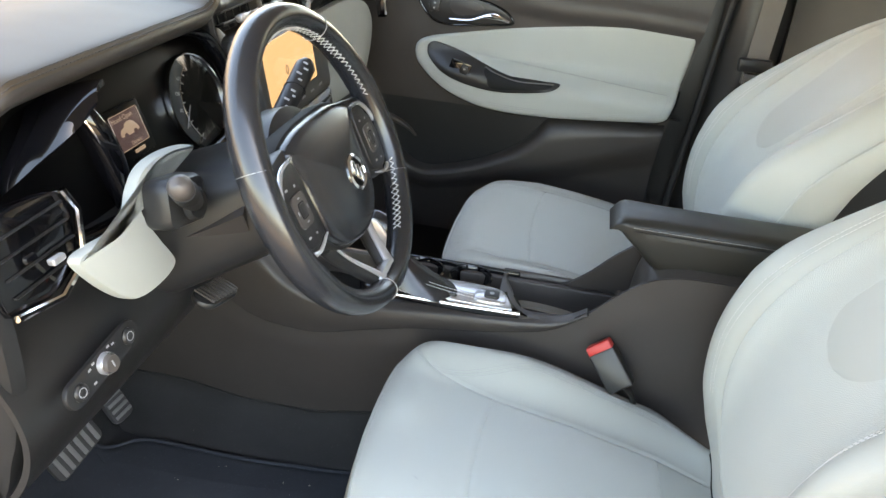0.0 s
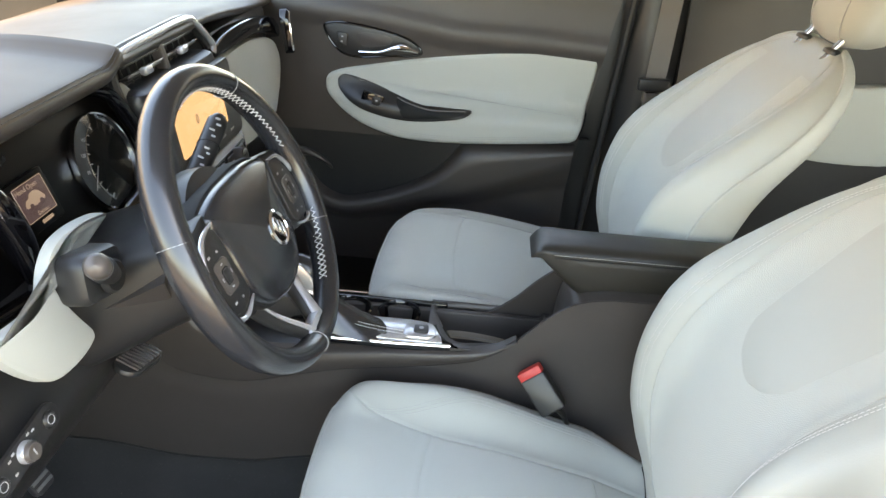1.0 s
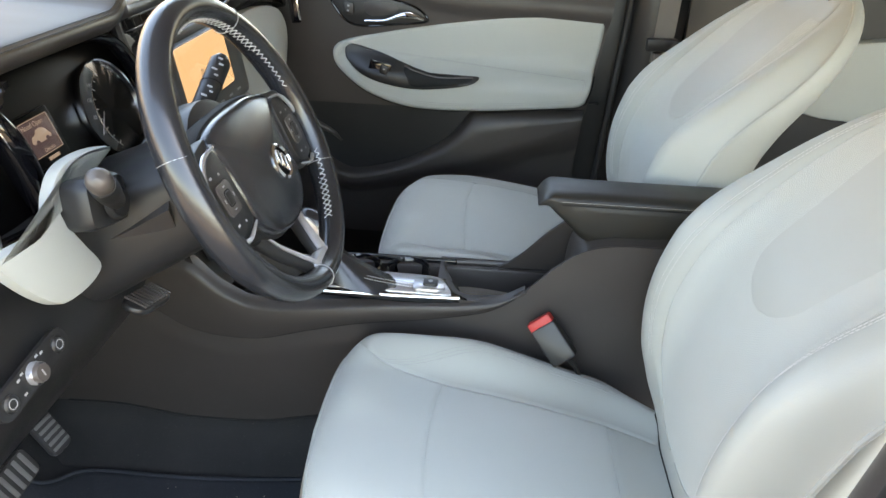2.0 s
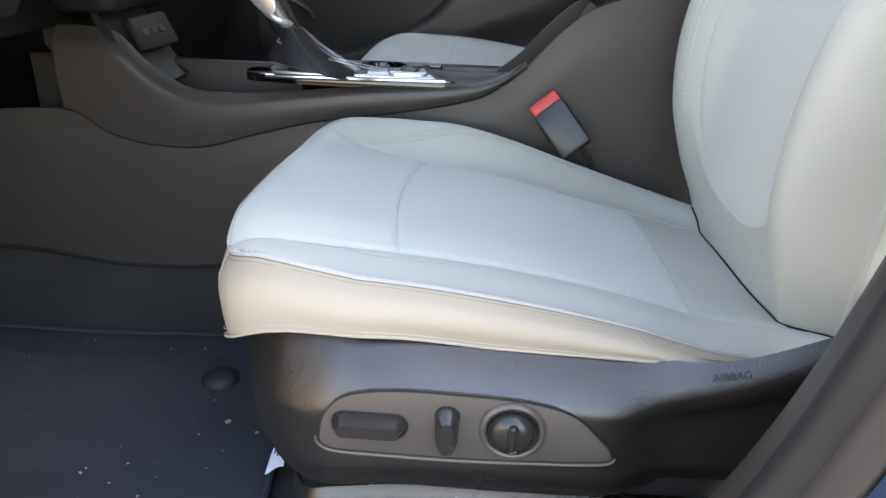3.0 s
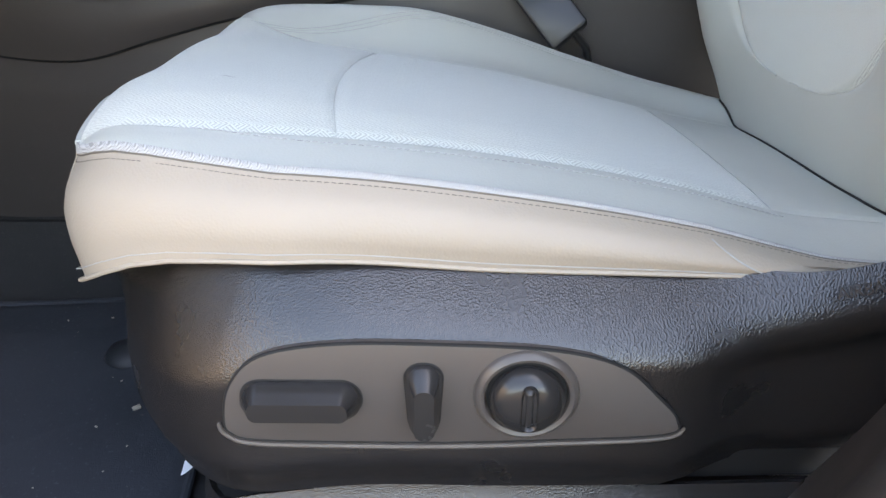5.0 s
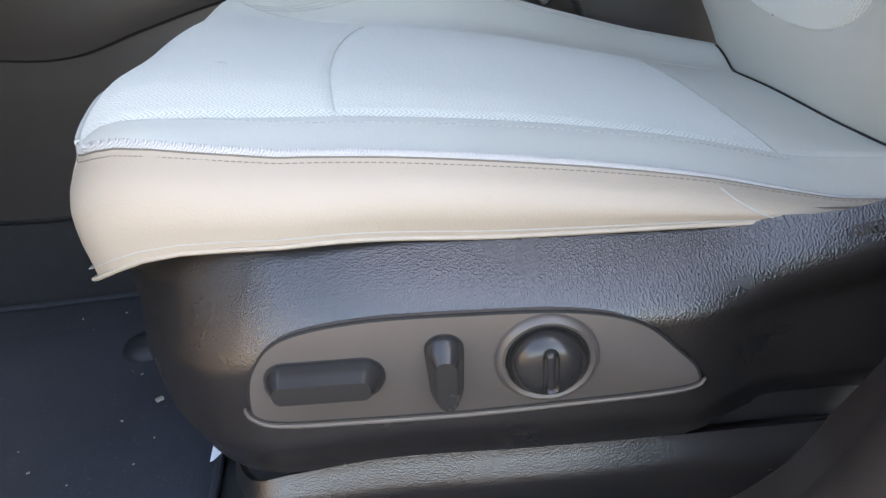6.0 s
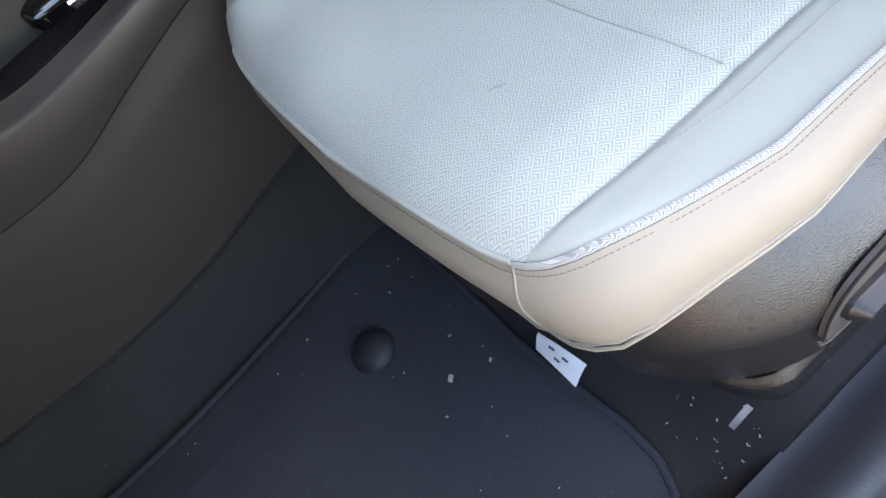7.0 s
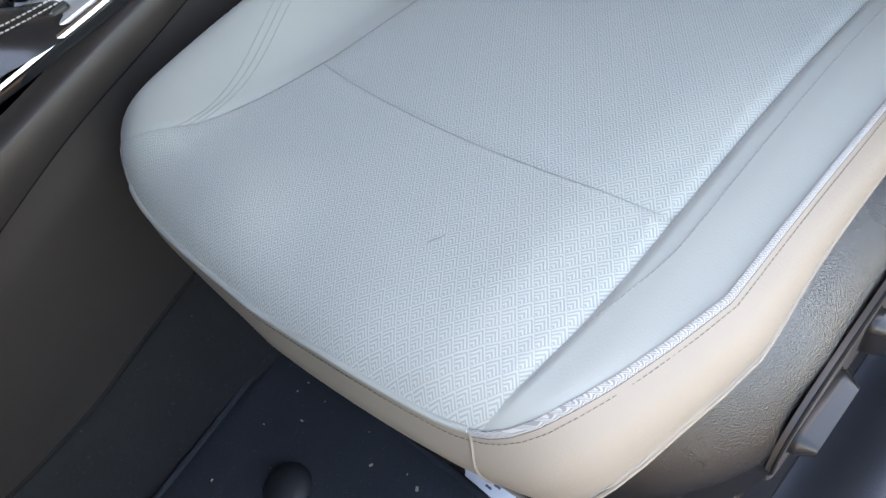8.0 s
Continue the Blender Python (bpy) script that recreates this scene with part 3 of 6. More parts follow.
    stitches([cushion_at(k / 80, -ip(k / 80, SVO) - 0.055 * step(0.08, 0.22, k / 80), yc, 0.0003) for k in range(9, 60)], SEAM, s, 0.0042, 0.0003)
    mk("bolster_seam", *tube([cushion_at(k / 80, ip(k / 80, SVI), yc, 0.0004) for k in range(8, 60)], 0.0004, 6), SEAM, s)
    for u0, far in ((0.095, 0.885), (0.110, 0.855), (0.125, 0.83)):
        mk("bolster_stitch", *tube([cushion_at(u, ip(u, SVI) + (far - ip(u, SVI)) * step(u0 - 0.01, 0.42, u) ** 0.8, yc, 0.0002) for u in (u0 + k * (0.80 - u0) / 70 for k in range(71))], 0.0004, 6), SEAM, s)
    mk("bolster_seam", *tube([cushion_at(k / 80, -ip(k / 80, SVO), yc, 0.0002) for k in range(2, 62)], 0.00035, 6), SEAM, s)
    # pan under the cushion
    mk("seat_pan", *block(0.40, 0.30, 0.10, 0.02, pose(0.22, yc - 0.03, 0.44)), BLACK, s, "black seat base")
    for sy in (-0.15, 0.15):
        mk("slide_rail", *block(0.46, 0.045, 0.055, 0.006, pose(0.24, yc + sy, 0.388)), STEEL, s, "grey steel slide rail")
    # backrest
    rows = 64
    zs = [0.545 + (ZT - 0.545) * (1 - (1 - k / rows) ** 1.7) for k in range(rows + 1)]

    def field(va, vb, za, zb):
        def f(p, q):
            z = za + (zb - za) * (0.5 - 0.5 * math.cos(math.pi * q))
            return back_at(va(z) + (vb(z) - va(z)) * p, z, yc)
        return f

    ZB = 0.6435
    grid_part("backrest_panel", field(lambda z: ins_v(z), lambda z: -ins_v(z), ZB, 1.165), 40, 110, CLOTH_BACK, s, "pale woven cloth back panel")
    grid_part("backrest_foot", field(lambda z: 1.0, lambda z: -1.0, 0.545, ZB), 60, 14, VINYL, s, "pale vinyl lower back")
    grid_part("backrest_crown", field(lambda z: ins_v(z), lambda z: -ins_v(z), 1.165, ZT), 40, 20, VINYL, s, "pale vinyl top of the back")
    for sgn in (-1, 1):
        lo, hi = (lambda z: -ins_v(z), lambda z: -1.0) if sgn < 0 else (lambda z: 1.0, lambda z: ins_v(z))
        grid_part("backrest_bolster", field(lo, hi, ZB, ZT), 22, 130, VINYL, s, "pale vinyl side bolster")
        mk("back_seam", *tube([back_at(sgn * ins_v(z), z, yc, 0.0006) for z in [0.6435 + 0.0012 * k for k in range(30)] + [0.68 + 0.004 * k for k in range(28)] + [z for z in zs if 0.79 < z < 1.20]], 0.0009, 6), VINYL, s)
        for off in (0.06, 0.085):
            stitches([back_at(sgn * (ins_v(z) + off), z, yc, 0.0005) for z in zs if 0.70 < z < 1.17], THREAD, s, 0.006, 0.0005)

    def shell(u, v):
        z = 0.545 + (ZT - 0.545) * (1 - (1 - v) ** 1.7)
        k = dome(z)
        w, xf = ip(z, WID) * (0.30 + 0.70 * k), back_at(1, z, yc).x
        xr = max(ip(z, REARX) * k + (1 - k) * (xf + 0.01), xf + 0.006)
        a = math.pi * u
        c = math.cos(a)
        cc = math.copysign(abs(c) ** 0.35, c)
        return (xf + (xr - xf) * math.sin(a) ** 0.8, yc + w * cc, rise(z))

    mk("backrest_shell", *sheet(lambda u, v: shell(u, v), 40, 50, 0.004), VINYL, s, "pale vinyl seat back cover", sharp=70)
    top = [back_at(1 - 2 * k / 20, ZT, yc) for k in range(21)] + [Vector(shell(1 - k / 20, 1)) for k in range(1, 20)]
    mk("backrest_top", top, [list(range(len(top)))], VINYL, s)
    for sgn in (-1, 1):
        mk("side_piping", *tube([back_at(sgn * 1.0, z, yc) for z in zs[1:-1]], 0.0035, 8), VINYL, s, "raised pale piping")
    # near-black tube painting in the shade where the cushion meets the back
    fold = []
    for k in range(49):
        v, x = -0.93 + 1.86 * k / 48, 0.38
        for _ in range(10):
            p = cushion_at((x - front_x(v)) / (XR - front_x(v)), v, yc)
            q = back_at(min(max((p.y - yc) / ip(p.z, WID), -1.0), 1.0), max(p.z, 0.546), yc)
            x = min(0.5 * x + 0.5 * q.x, XR - 0.002)
        fold.append(Vector((x - 0.0012, p.y, p.z + 0.0004)))
    mk("fold_line", *tube(fold, 0.0011, 6), GAP, s, "dark fold between cushion and back")
    # plain vinyl pad let into the upper back, narrowing to a rounded foot
    def pad(u, v):
        z = 0.90 + 0.266 * v
        half = (0.26 + 0.20 * v) * math.sqrt(max(0.02, 1 - (1 - min(v / 0.22, 1)) ** 2))
        return back_at(half * (1 - 2 * u), z, yc, 0.0018 - 0.0016 * max(abs(2 * u - 1), 1 - min(v / 0.06, 1)) ** 6)
    mk("back_pad", *sheet(pad, 24, 30, 0.006), VINYL, s, "smooth pale vinyl upper back pad", sharp=70)
    # head restraint on two posts
    for sy in (-0.065, 0.065):
        mk("headrest_post", *tube([(0.648, yc + sy, rise(1.19)), (0.683, yc + sy, rise(ZT) + 0.03), (0.693, yc + sy, rise(ZT) + 0.06)], 0.006, 12), CHROME, s, "chrome headrest post")
        mk("post_guide", *lathe([(0.0, 0.0), (0.017, 0.0), (0.017, 0.006), (0.010, 0.010), (0.0, 0.010)], pose(0.663, yc + sy, rise(ZT) - 0.006, 0, 15, 0), 20), BLACK, s, "black post guide")
    rings = []
    for k in range(25):
        t = k / 24
        z = rise(ZT) - 0.002 + 0.20 * t
        e = max(0.02, 1 - abs(2 * t - 1) ** 4) ** 0.5
        cx = 0.708 + 0.03 * t
        w, d = 0.135 * e * (1 - 0.12 * (1 - t)), 0.056 * e
        rings.append([(cx + d * math.copysign(abs(math.cos(a)) ** 0.7, math.cos(a)), yc + w * math.copysign(abs(math.sin(a)) ** 0.6, math.sin(a)), z) for a in (2 * math.pi * j / 40 for j in range(40))])
    hr = mk("headrest", *loft(rings), VINYL, s, "pale cream vinyl head restraint", sharp=70)
    mk("hinge_cap", *lathe([(0, 0), (0.023, 0), (0.023, 0.004), (0.019, 0.006), (0.017, 0.003), (0, 0.003)], axes((0.736, yc - 0.1265, rise(ZT) + 0.055), (1, 0, 0), (0, 0, 1)), 28), BLACK, hr, "round black hinge cap")
    for off in (-0.05, 0.05):
        mk("headrest_seam", *tube([Vector((0.708 + 0.03 * t - 0.0545 * max(0.02, 1 - abs(2 * t - 1) ** 4) ** 0.5, yc + off * 1.3, rise(ZT) - 0.002 + 0.20 * t)) for t in (k / 20 for k in range(2, 19))], 0.0008, 6), SEAM, hr)
    return s


DRIVER, PASSENGER = 0.98, 1.625
driver_seat = build_seat(DRIVER, "driver_seat", "pale grey cloth and vinyl seat with power switches")
passenger_seat = build_seat(DRIVER, "passenger_seat", "pale grey cloth and vinyl front seat beside the console")
for ob in passenger_seat.children_recursive:      # the driver's seat handed over to the other side
    ob.data.transform(Matrix.Translation((0, DRIVER + PASSENGER, 0)) @ Matrix.Diagonal((1, -1, 1, 1)))
    ob.data.flip_normals()
passenger_seat.location = (0.014, 0, 0.037)

# faint scuff on the driver's cushion
mk("scuff_mark", *tube([cushion_at(0.140 + 0.020 * k / 6, -0.362 - 0.018 * k / 6 + 0.004 * math.sin(k), DRIVER, 0.0001) for k in range(7)], lambda t: 0.0002 + 0.0006 * math.sin(math.pi * t), 6, flat=0.3), SEAM, driver_seat, "thin grey scuff on the cloth")

# driver seat side shield
TOPZ = [(-0.135, 0.538), (-0.12, 0.549), (-0.104, 0.566), (-0.089, 0.577), (-0.065, 0.591), (-0.033, 0.599), (0.041, 0.609), (0.136, 0.605), (0.236, 0.603), (0.285, 0.605), (0.32, 0.612), (0.36, 0.628), (0.42, 0.660), (0.46, 0.70)]
BOTZ = [(-0.12, 0.500), (-0.106, 0.480), (-0.090, 0.466), (-0.065, 0.459), (-0.035, 0.461), (0.0, 0.468), (0.06, 0.476), (0.14, 0.476), (0.24, 0.478), (0.46, 0.485)]
SHOULDER = [(-0.125, 0.001), (-0.108, 0.006), (-0.090, 0.013), (-0.065, 0.024), (-0.04, 0.032), (0.0, 0.038), (0.05, 0.040), (0.24, 0.038), (0.30, 0.024), (0.46, 0.018)]
SHIELD_PLAN = curve([(0.46, 0.700, 0), (0.34, 0.700, 0), (0.22, 0.700, 0), (0.10, 0.700, 0), (0.03, 0.7003, 0), (0.0, 0.7025, 0), (-0.022, 0.711, 0), (-0.044, 0.726, 0), (-0.067, 0.748, 0), (-0.094, 0.784, 0), (-0.115, 0.822, 0), (-0.127, 0.86, 0), (-0.133, 0.92, 0)], 10)


def shield(u, v):
    k = u * (len(SHIELD_PLAN) - 1)
    i = min(int(k), len(SHIELD_PLAN) - 2)
    p = SHIELD_PLAN[i].lerp(SHIELD_PLAN[i + 1], k - i)
    ia, ib, t = max(i - 6, 0), min(i + 6, len(SHIELD_PLAN) - 2), k - i
    d = (SHIELD_PLAN[ib] - SHIELD_PLAN[ia]).lerp(SHIELD_PLAN[min(ib + 1, len(SHIELD_PLAN) - 1)] - SHIELD_PLAN[ia + 1], t)
    inward = Vector((-d.y, d.x, 0)).normalized()
    if inward.dot(Vector((0.2, 0.98, 0)) - p) < 0:
        inward = -inward
    front = step(-0.02, -0.09, p.x)
    zt, zb = ip(p.x, TOPZ), ip(p.x, BOTZ)
    z = zb + (zt - zb) * v
    off = ip(p.x, SHOULDER) * max(0.0, 1 - (zt - z) / (0.038 + 0.022 * step(0.06, -0.04, p.x))) ** 1.4 + 0.010 * step(zb + 0.03, zb, z)
    off += 0.022 * step(0.225, 0.285, p.x) * step(0.012, 0.055, zt - z)
    off += 0.026 * step(-0.085, -0.120, p.x) * (1 - v)
    q = p + inward * off
    return (q.x, q.y, z)


mk("side_shield", *sheet(lambda u, v: shield(1 - u, v), 100, 36, 0.004), SHIELD, driver_seat, "black grained plastic side shield", sharp=70)


def rail_cover(u, v):
    x = -0.046 + 0.50 * u
    zt = ip(x, BOTZ) - 0.009 - 0.012 * step(-0.01, -0.046, x)
    zb = 0.372 + 0.035 * step(0.03, -0.046, x)
    return (x, 0.709 + 0.010 * step(0.80, 1.0, v) + 0.040 * max(0.0, 1 - (x + 0.046) / 0.035) ** 2 + 0.008 * (1 - v), zb + (zt - zb) * v)


mk("rail_cover", *sheet(rail_cover, 60, 14, 0.004), SHIELD, driver_seat, "black grained plastic rail cover", sharp=70)
# near-black sheet paints in the shade between shield and rail cover
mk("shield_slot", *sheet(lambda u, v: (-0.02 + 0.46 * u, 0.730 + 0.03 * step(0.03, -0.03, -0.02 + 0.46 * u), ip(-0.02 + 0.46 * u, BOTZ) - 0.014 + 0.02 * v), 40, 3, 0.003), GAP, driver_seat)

PANEL = outline([(-0.006, 0.531), (-0.001, 0.553), (0.016, 0.571), (0.054, 0.5785), (0.108, 0.5785), (0.162, 0.5755), (0.196, 0.566), (0.217, 0.547), (0.228, 0.533), (0.222, 0.524), (0.160, 0.520), (0.108, 0.518), (0.055, 0.518), (0.010, 0.519), (-0.003, 0.523)], 6)
panel = mk("switch_panel", *plate(PANEL, 0.0052, side_at(0.7030), 0.0010), SATIN, driver_seat, "smooth dark grey switch panel")
mk("panel_gap", *tube([(x, 0.6988, z) for x, z in PANEL], 0.0010, 6, True), GAP, panel)
lip = [p for p in offset(PANEL, -0.0035)]
mk("panel_lip", *tube([(x, 0.6995, z) for x, z in lip[len(lip) // 3:] if z < 0.530], lambda t: 0.0008 + 0.0012 * math.sin(math.pi * t) ** 0.4, 8), SATIN, panel)
P0 = 0.6978


def lever_cap(base, face, depth, m):
    """A moulded switch: a wide foot drawn in to a smaller flat face."""
    rings = []
    for k, z in ((0.0, 0.0), (0.0, 0.0030), (0.06, 0.0042), (0.50, depth * 0.62), (0.93, depth * 0.95), (0.985, depth * 0.992)):
        rings.append([m @ Vector((a[0] + (b[0] - a[0]) * k, a[1] + (b[1] - a[1]) * k, z)) for a, b in zip(base, face)])
    inner = offset(face, 0.0012)
    rings.append([m @ Vector((x, y, depth)) for x, y in inner])
    return loft(rings)


slide = mk("slide_switch", *lever_cap(rrect(0.061, 0.0215, 0.0103, 7, 0.0352, 0.5465), rrect(0.049, 0.0108, 0.0042, 7, 0.0352, 0.5470), 0.0135, side_at(P0)), BUTTON, panel, "dark grey seat slide switch", sharp=32)
mk("switch_well", *plate(rrect(0.0625, 0.0230, 0.0110, 7, 0.0352, 0.5465), 0.0005, side_at(P0), 0.0002), GAP, panel)
RECL = [(x * (0.80 + 0.20 * step(0.522, 0.566, z)) + 0.0973 * (0.20 - 0.20 * step(0.522, 0.566, z)), z) for x, z in rrect(0.0190, 0.0430, 0.0088, 7, 0.0973, 0.5465)]
mk("recline_switch", *lever_cap(RECL, rrect(0.0098, 0.0300, 0.0044, 7, 0.0978, 0.5455), 0.0135, side_at(P0)), BUTTON, panel, "dark grey upright recline switch", sharp=32)
mk("switch_well", *plate(offset(RECL, -0.0007), 0.0005, side_at(P0), 0.0002), GAP, panel)
km = axes((0.1492, P0, 0.5495), (1, 0, 0), (0, 0, 1))
mk("knob_ring", *lathe([(0.0200, 0.0), (0.0268, 0.0), (0.0268, 0.0010), (0.0255, 0.0030), (0.0236, 0.0040), (0.0216, 0.0030), (0.0205, 0.0), (0.0200, -0.002)], km, 56), SATIN, panel, "raised ring round the lumbar knob")
mk("knob_well", *lathe([(0.0, 0.0002), (0.0205, 0.0002), (0.0205, 0.0007), (0.0, 0.0007)], km, 40), GAP, panel)
knob = mk("lumbar_knob", *lathe([(0.0, 0.0), (0.0188, 0.0), (0.0191, 0.0040), (0.0182, 0.0072), (0.0160, 0.0102), (0.0125, 0.0124), (0.0070, 0.0136), (0.0, 0.0140)], km, 48), BUTTON, panel, "round dark grey lumbar knob", sharp=60)
mk("knob_grip", *lever_cap(rrect(0.0085, 0.0260, 0.0040, 6), rrect(0.0026, 0.0200, 0.0012, 6), 0.0042, km @ pose(0, 0.001, 0.0103)), BUTTON, knob, sharp=60)
# moulded wording on the shield's rear shoulder
tag_m = axes((0.314, 0.7120, 0.6035), (1, 0.05, 0.16), (-0.10, 0.50, 0.86))
word = bpy.data.curves.new("airbag_word", "FONT")
word.body, word.size, word.extrude, word.align_x, word.align_y = "AIRBAG", 0.0085, 0.0002, "CENTER", "CENTER"
wo = new("airbag_word", word)
wo.matrix_world = tag_m @ pose(0, 0, 0.0009)
word.materials.append(TRIM)
wo.parent = driver_seat

# sewn-in label hanging under the cushion's front corner
tag = thing("seat_label_tag", "white printed paper tag lying at the mat edge", "label tag")


def tag_sheet(u, v):
    a, b, c, d = (Vector(p) for p in ((-0.100, 0.919, 0.352), (-0.091, 0.864, 0.347), (-0.112, 0.861, 0.338), (-0.112, 0.914, 0.342)))
    p = a.lerp(b, u).lerp(d.lerp(c, u), v)
    p.z += 0.004 * math.sin(math.pi * u) + 0.002 * math.sin(5 * v)
    return p


mk("cloth", *sheet(tag_sheet, 14, 10, 0.0006), PAPER, tag)
for u, v, w in ((0.3, 0.35, 0.010), (0.6, 0.4, 0.006), (0.45, 0.65, 0.012)):
    p, q = Vector(tag_sheet(u, v)), Vector(tag_sheet(u + 0.12, v))
    mk("print_bar", *tube([p + Vector((-0.0006, -0.0006, 0.0008)), q + Vector((-0.0006, -0.0006, 0.0008))], 0.0012, 6), INK, tag)


# ---- floor mat, pedals, litter ----
mat_edge = outline([(-0.118, 0.74), (-0.118, 0.95), (-0.119, 1.15), (-0.13, 1.183), (-0.16, 1.188), (-0.30, 1.172), (-0.45, 1.160), (-0.60, 1.160), (-0.65, 1.150), (-0.68, 1.125), (-0.72, 1.11), (-0.78, 1.13), (-0.83, 1.10), (-0.84, 1.0), (-0.82, 0.80), (-0.60, 0.74), (-0.30, 0.735)], 5)
floor_mat = thing("floor_mat", "dark blue-black felt driver's floor mat with a bound edge", "floor mat")


def mat_z(x):
    return pan_z(x, 0) + 0.002


mrings = []
for ins, dz in ((0, 0.0), (0, 0.004), (0.003, 0.0065)):
    mrings.append([(x, y, mat_z(x) + dz) for x, y in offset(mat_edge, ins)])
mx, my = -0.46, 0.96
for k in (0.93, 0.85, 0.75, 0.65, 0.5, 0.35, 0.2, 0.05):
    mrings.append([(mx + (x - mx) * k, my + (y - my) * k, mat_z(mx + (x - mx) * k) + 0.0065) for x, y in mat_edge])
mk("felt", *loft(mrings), MAT, floor_mat)
mk("binding", *tube([(x, y, mat_z(x) + 0.006) for x, y in mat_edge], 0.0042, 8, True), MAT, floor_mat, "raised sewn edge binding")
PEDAL_DOME = worn("retainer_plastic", (0.018, 0.0195, 0.023), 0.6, 900, 0.0001, 0.3)
mk("retainer", *lathe([(0, 0), (0.026, 0), (0.026, 0.002), (0.023, 0.008), (0.014, 0.013), (0, 0.0145)], pose(-0.234, 1.057, mat_z(-0.25) + 0.0060), 28), PEDAL_DOME, floor_mat, "round black mat retainer")


def ribbed(m, w, h, n, across, name, parent):
    pad = mk("pad", *block(w, h, 0.012, 0.003, m), PEDAL, parent, "ribbed black rubber pad")
    for k in range(n):
        t = (k + 0.5) / n - 0.5
        mm = m @ (pose(t * w * 0.9, 0, 0.0105) if across else pose(0, t * h * 0.9, 0.0105))
        mk("rib", *block(w * 0.9 / n * 0.5 if across else w * 0.85, h * 0.85 if across else h * 0.9 / n * 0.5, 0.0035, 0.0009, mm), PEDAL_RIB, pad)


PEDAL = worn("pedal_rubber", (0.045, 0.045, 0.047), 0.5, 600, 0.0002, 0.4)
PEDAL_RIB = worn("worn_pedal_rib", (0.20, 0.20, 0.20), 0.4, 600, 0.0002, 0.4)
brake = thing("brake_pedal", "wide black brake pedal with ribbed rubber pad", "pedal")
bmx = axes((-0.66, 0.995, 0.448), (0.05, 1, 0.12), (-0.45, -0.1, 0.9))
ribbed(bmx, 0.11, 0.055, 6, True, "brake", brake)
mk("arm", *tube(curve([(-0.665, 1.005, 0.48), (-0.70, 1.0, 0.54), (-0.74, 1.0, 0.66), (-0.78, 1.0, 0.78)], 5), 0.009), BLACK, brake)
gas = thing("accelerator_pedal", "tall black accelerator pedal with ribbed face", "pedal")
gmx = axes((-0.68, 1.125, 0.452), (0.05, 1, -0.05), (-0.55, 0.05, 0.85))
ribbed(gmx, 0.05, 0.115, 8, False, "gas", gas)
mk("arm", *tube(curve([(-0.70, 1.127, 0.49), (-0.75, 1.13, 0.60), (-0.78, 1.135, 0.74)], 5), 0.008), BLACK, gas)

random.seed(5)
bits = []
for k in range(120):
    if k < 70:
        x, y = random.uniform(-0.60, -0.14), random.uniform(0.77, 1.14)
        z = mat_z(x) + 0.0068
    else:
        x, y = random.uniform(-0.10, 0.06), random.uniform(0.715, 0.80)
        z = pan_z(x, y) + 0.0006
    s = random.uniform(0.0005, 0.0012) * (1.5 if random.random() < 0.12 else 1.0)
    a = random.uniform(0, 6.28)
    bits.append(block(s * 2.6, s * 1.4, s * 0.9, s * 0.2, pose(x, y, z, 0, 0, math.degrees(a))))
for x, y, s in ((-0.192, 0.966, 0.0030), (-0.150, 0.950, 0.0018)):
    bits.append(block(s * 2.6, s * 1.6, s, s * 0.25, pose(x, y, mat_z(x) + 0.0066, 0, 0, 40)))
tagged(mk("floor_litter", *join(*bits), CRUMB), "pale crumbs and grit scattered on mat and carpet", "litter", kind="stuff")
rail_end = thing("rail_end_cap", "bent bright steel end of the seat rail", "rail end")
mk("tongue", *sheet(lambda u, v: (-0.062 + 0.020 * u, 0.722 + 0.005 * v, 0.424 - 0.006 * (1 - u) ** 2), 8, 4, 0.002), STEEL, rail_end)

# ---- centre console ----
console = thing("center_console", "dark grey plastic centre console with armrest and shifter", "console")
YC0, YC1 = 1.248, 1.386
LOWER = [(-0.62, 0.62), (-0.50, 0.683), (-0.44, 0.652), (-0.389, 0.638), (-0.305, 0.636), (-0.218, 0.660), (-0.128, 0.683), (0.0, 0.704), (0.09, 0.724), (0.125, 0.740), (0.165, 0.772), (0.205, 0.816), (0.245, 0.850), (0.29, 0.867), (0.36, 0.871), (0.66, 0.873)]
UPPER = [(-0.50, 0.80), (-0.45, 0.80), (-0.411, 0.793), (-0.376, 0.757), (-0.345, 0.735), (-0.315, 0.720), (-0.258, 0.715), (-0.167, 0.722), (-0.05, 0.735), (0.07, 0.744), (0.13, 0.757), (0.175, 0.785)]
FOOT = [(-0.75, 0.45), (-0.60, 0.455), (-0.466, 0.438), (-0.38, 0.437), (-0.30, 0.443), (-0.24, 0.457), (-0.14, 0.477), (0.0, 0.495), (0.66, 0.51)]
DROP = Vector((0, -0.004, -0.037))       # the console stands this much lower than its drawing


def panel_between(lo, hi, x0, x1, y, n, belly, turn):
    def f(u, v):
        x = x0 + (x1 - x0) * u
        a, b = ip(x, lo), ip(x, hi)
        z = a + (b - a) * v
        return (x, y - belly * math.sin(math.pi * min(1, v * 1.1)) + turn * step(0.80, 1.0, v), z)
    return sheet(f, n, 20, 0.006)


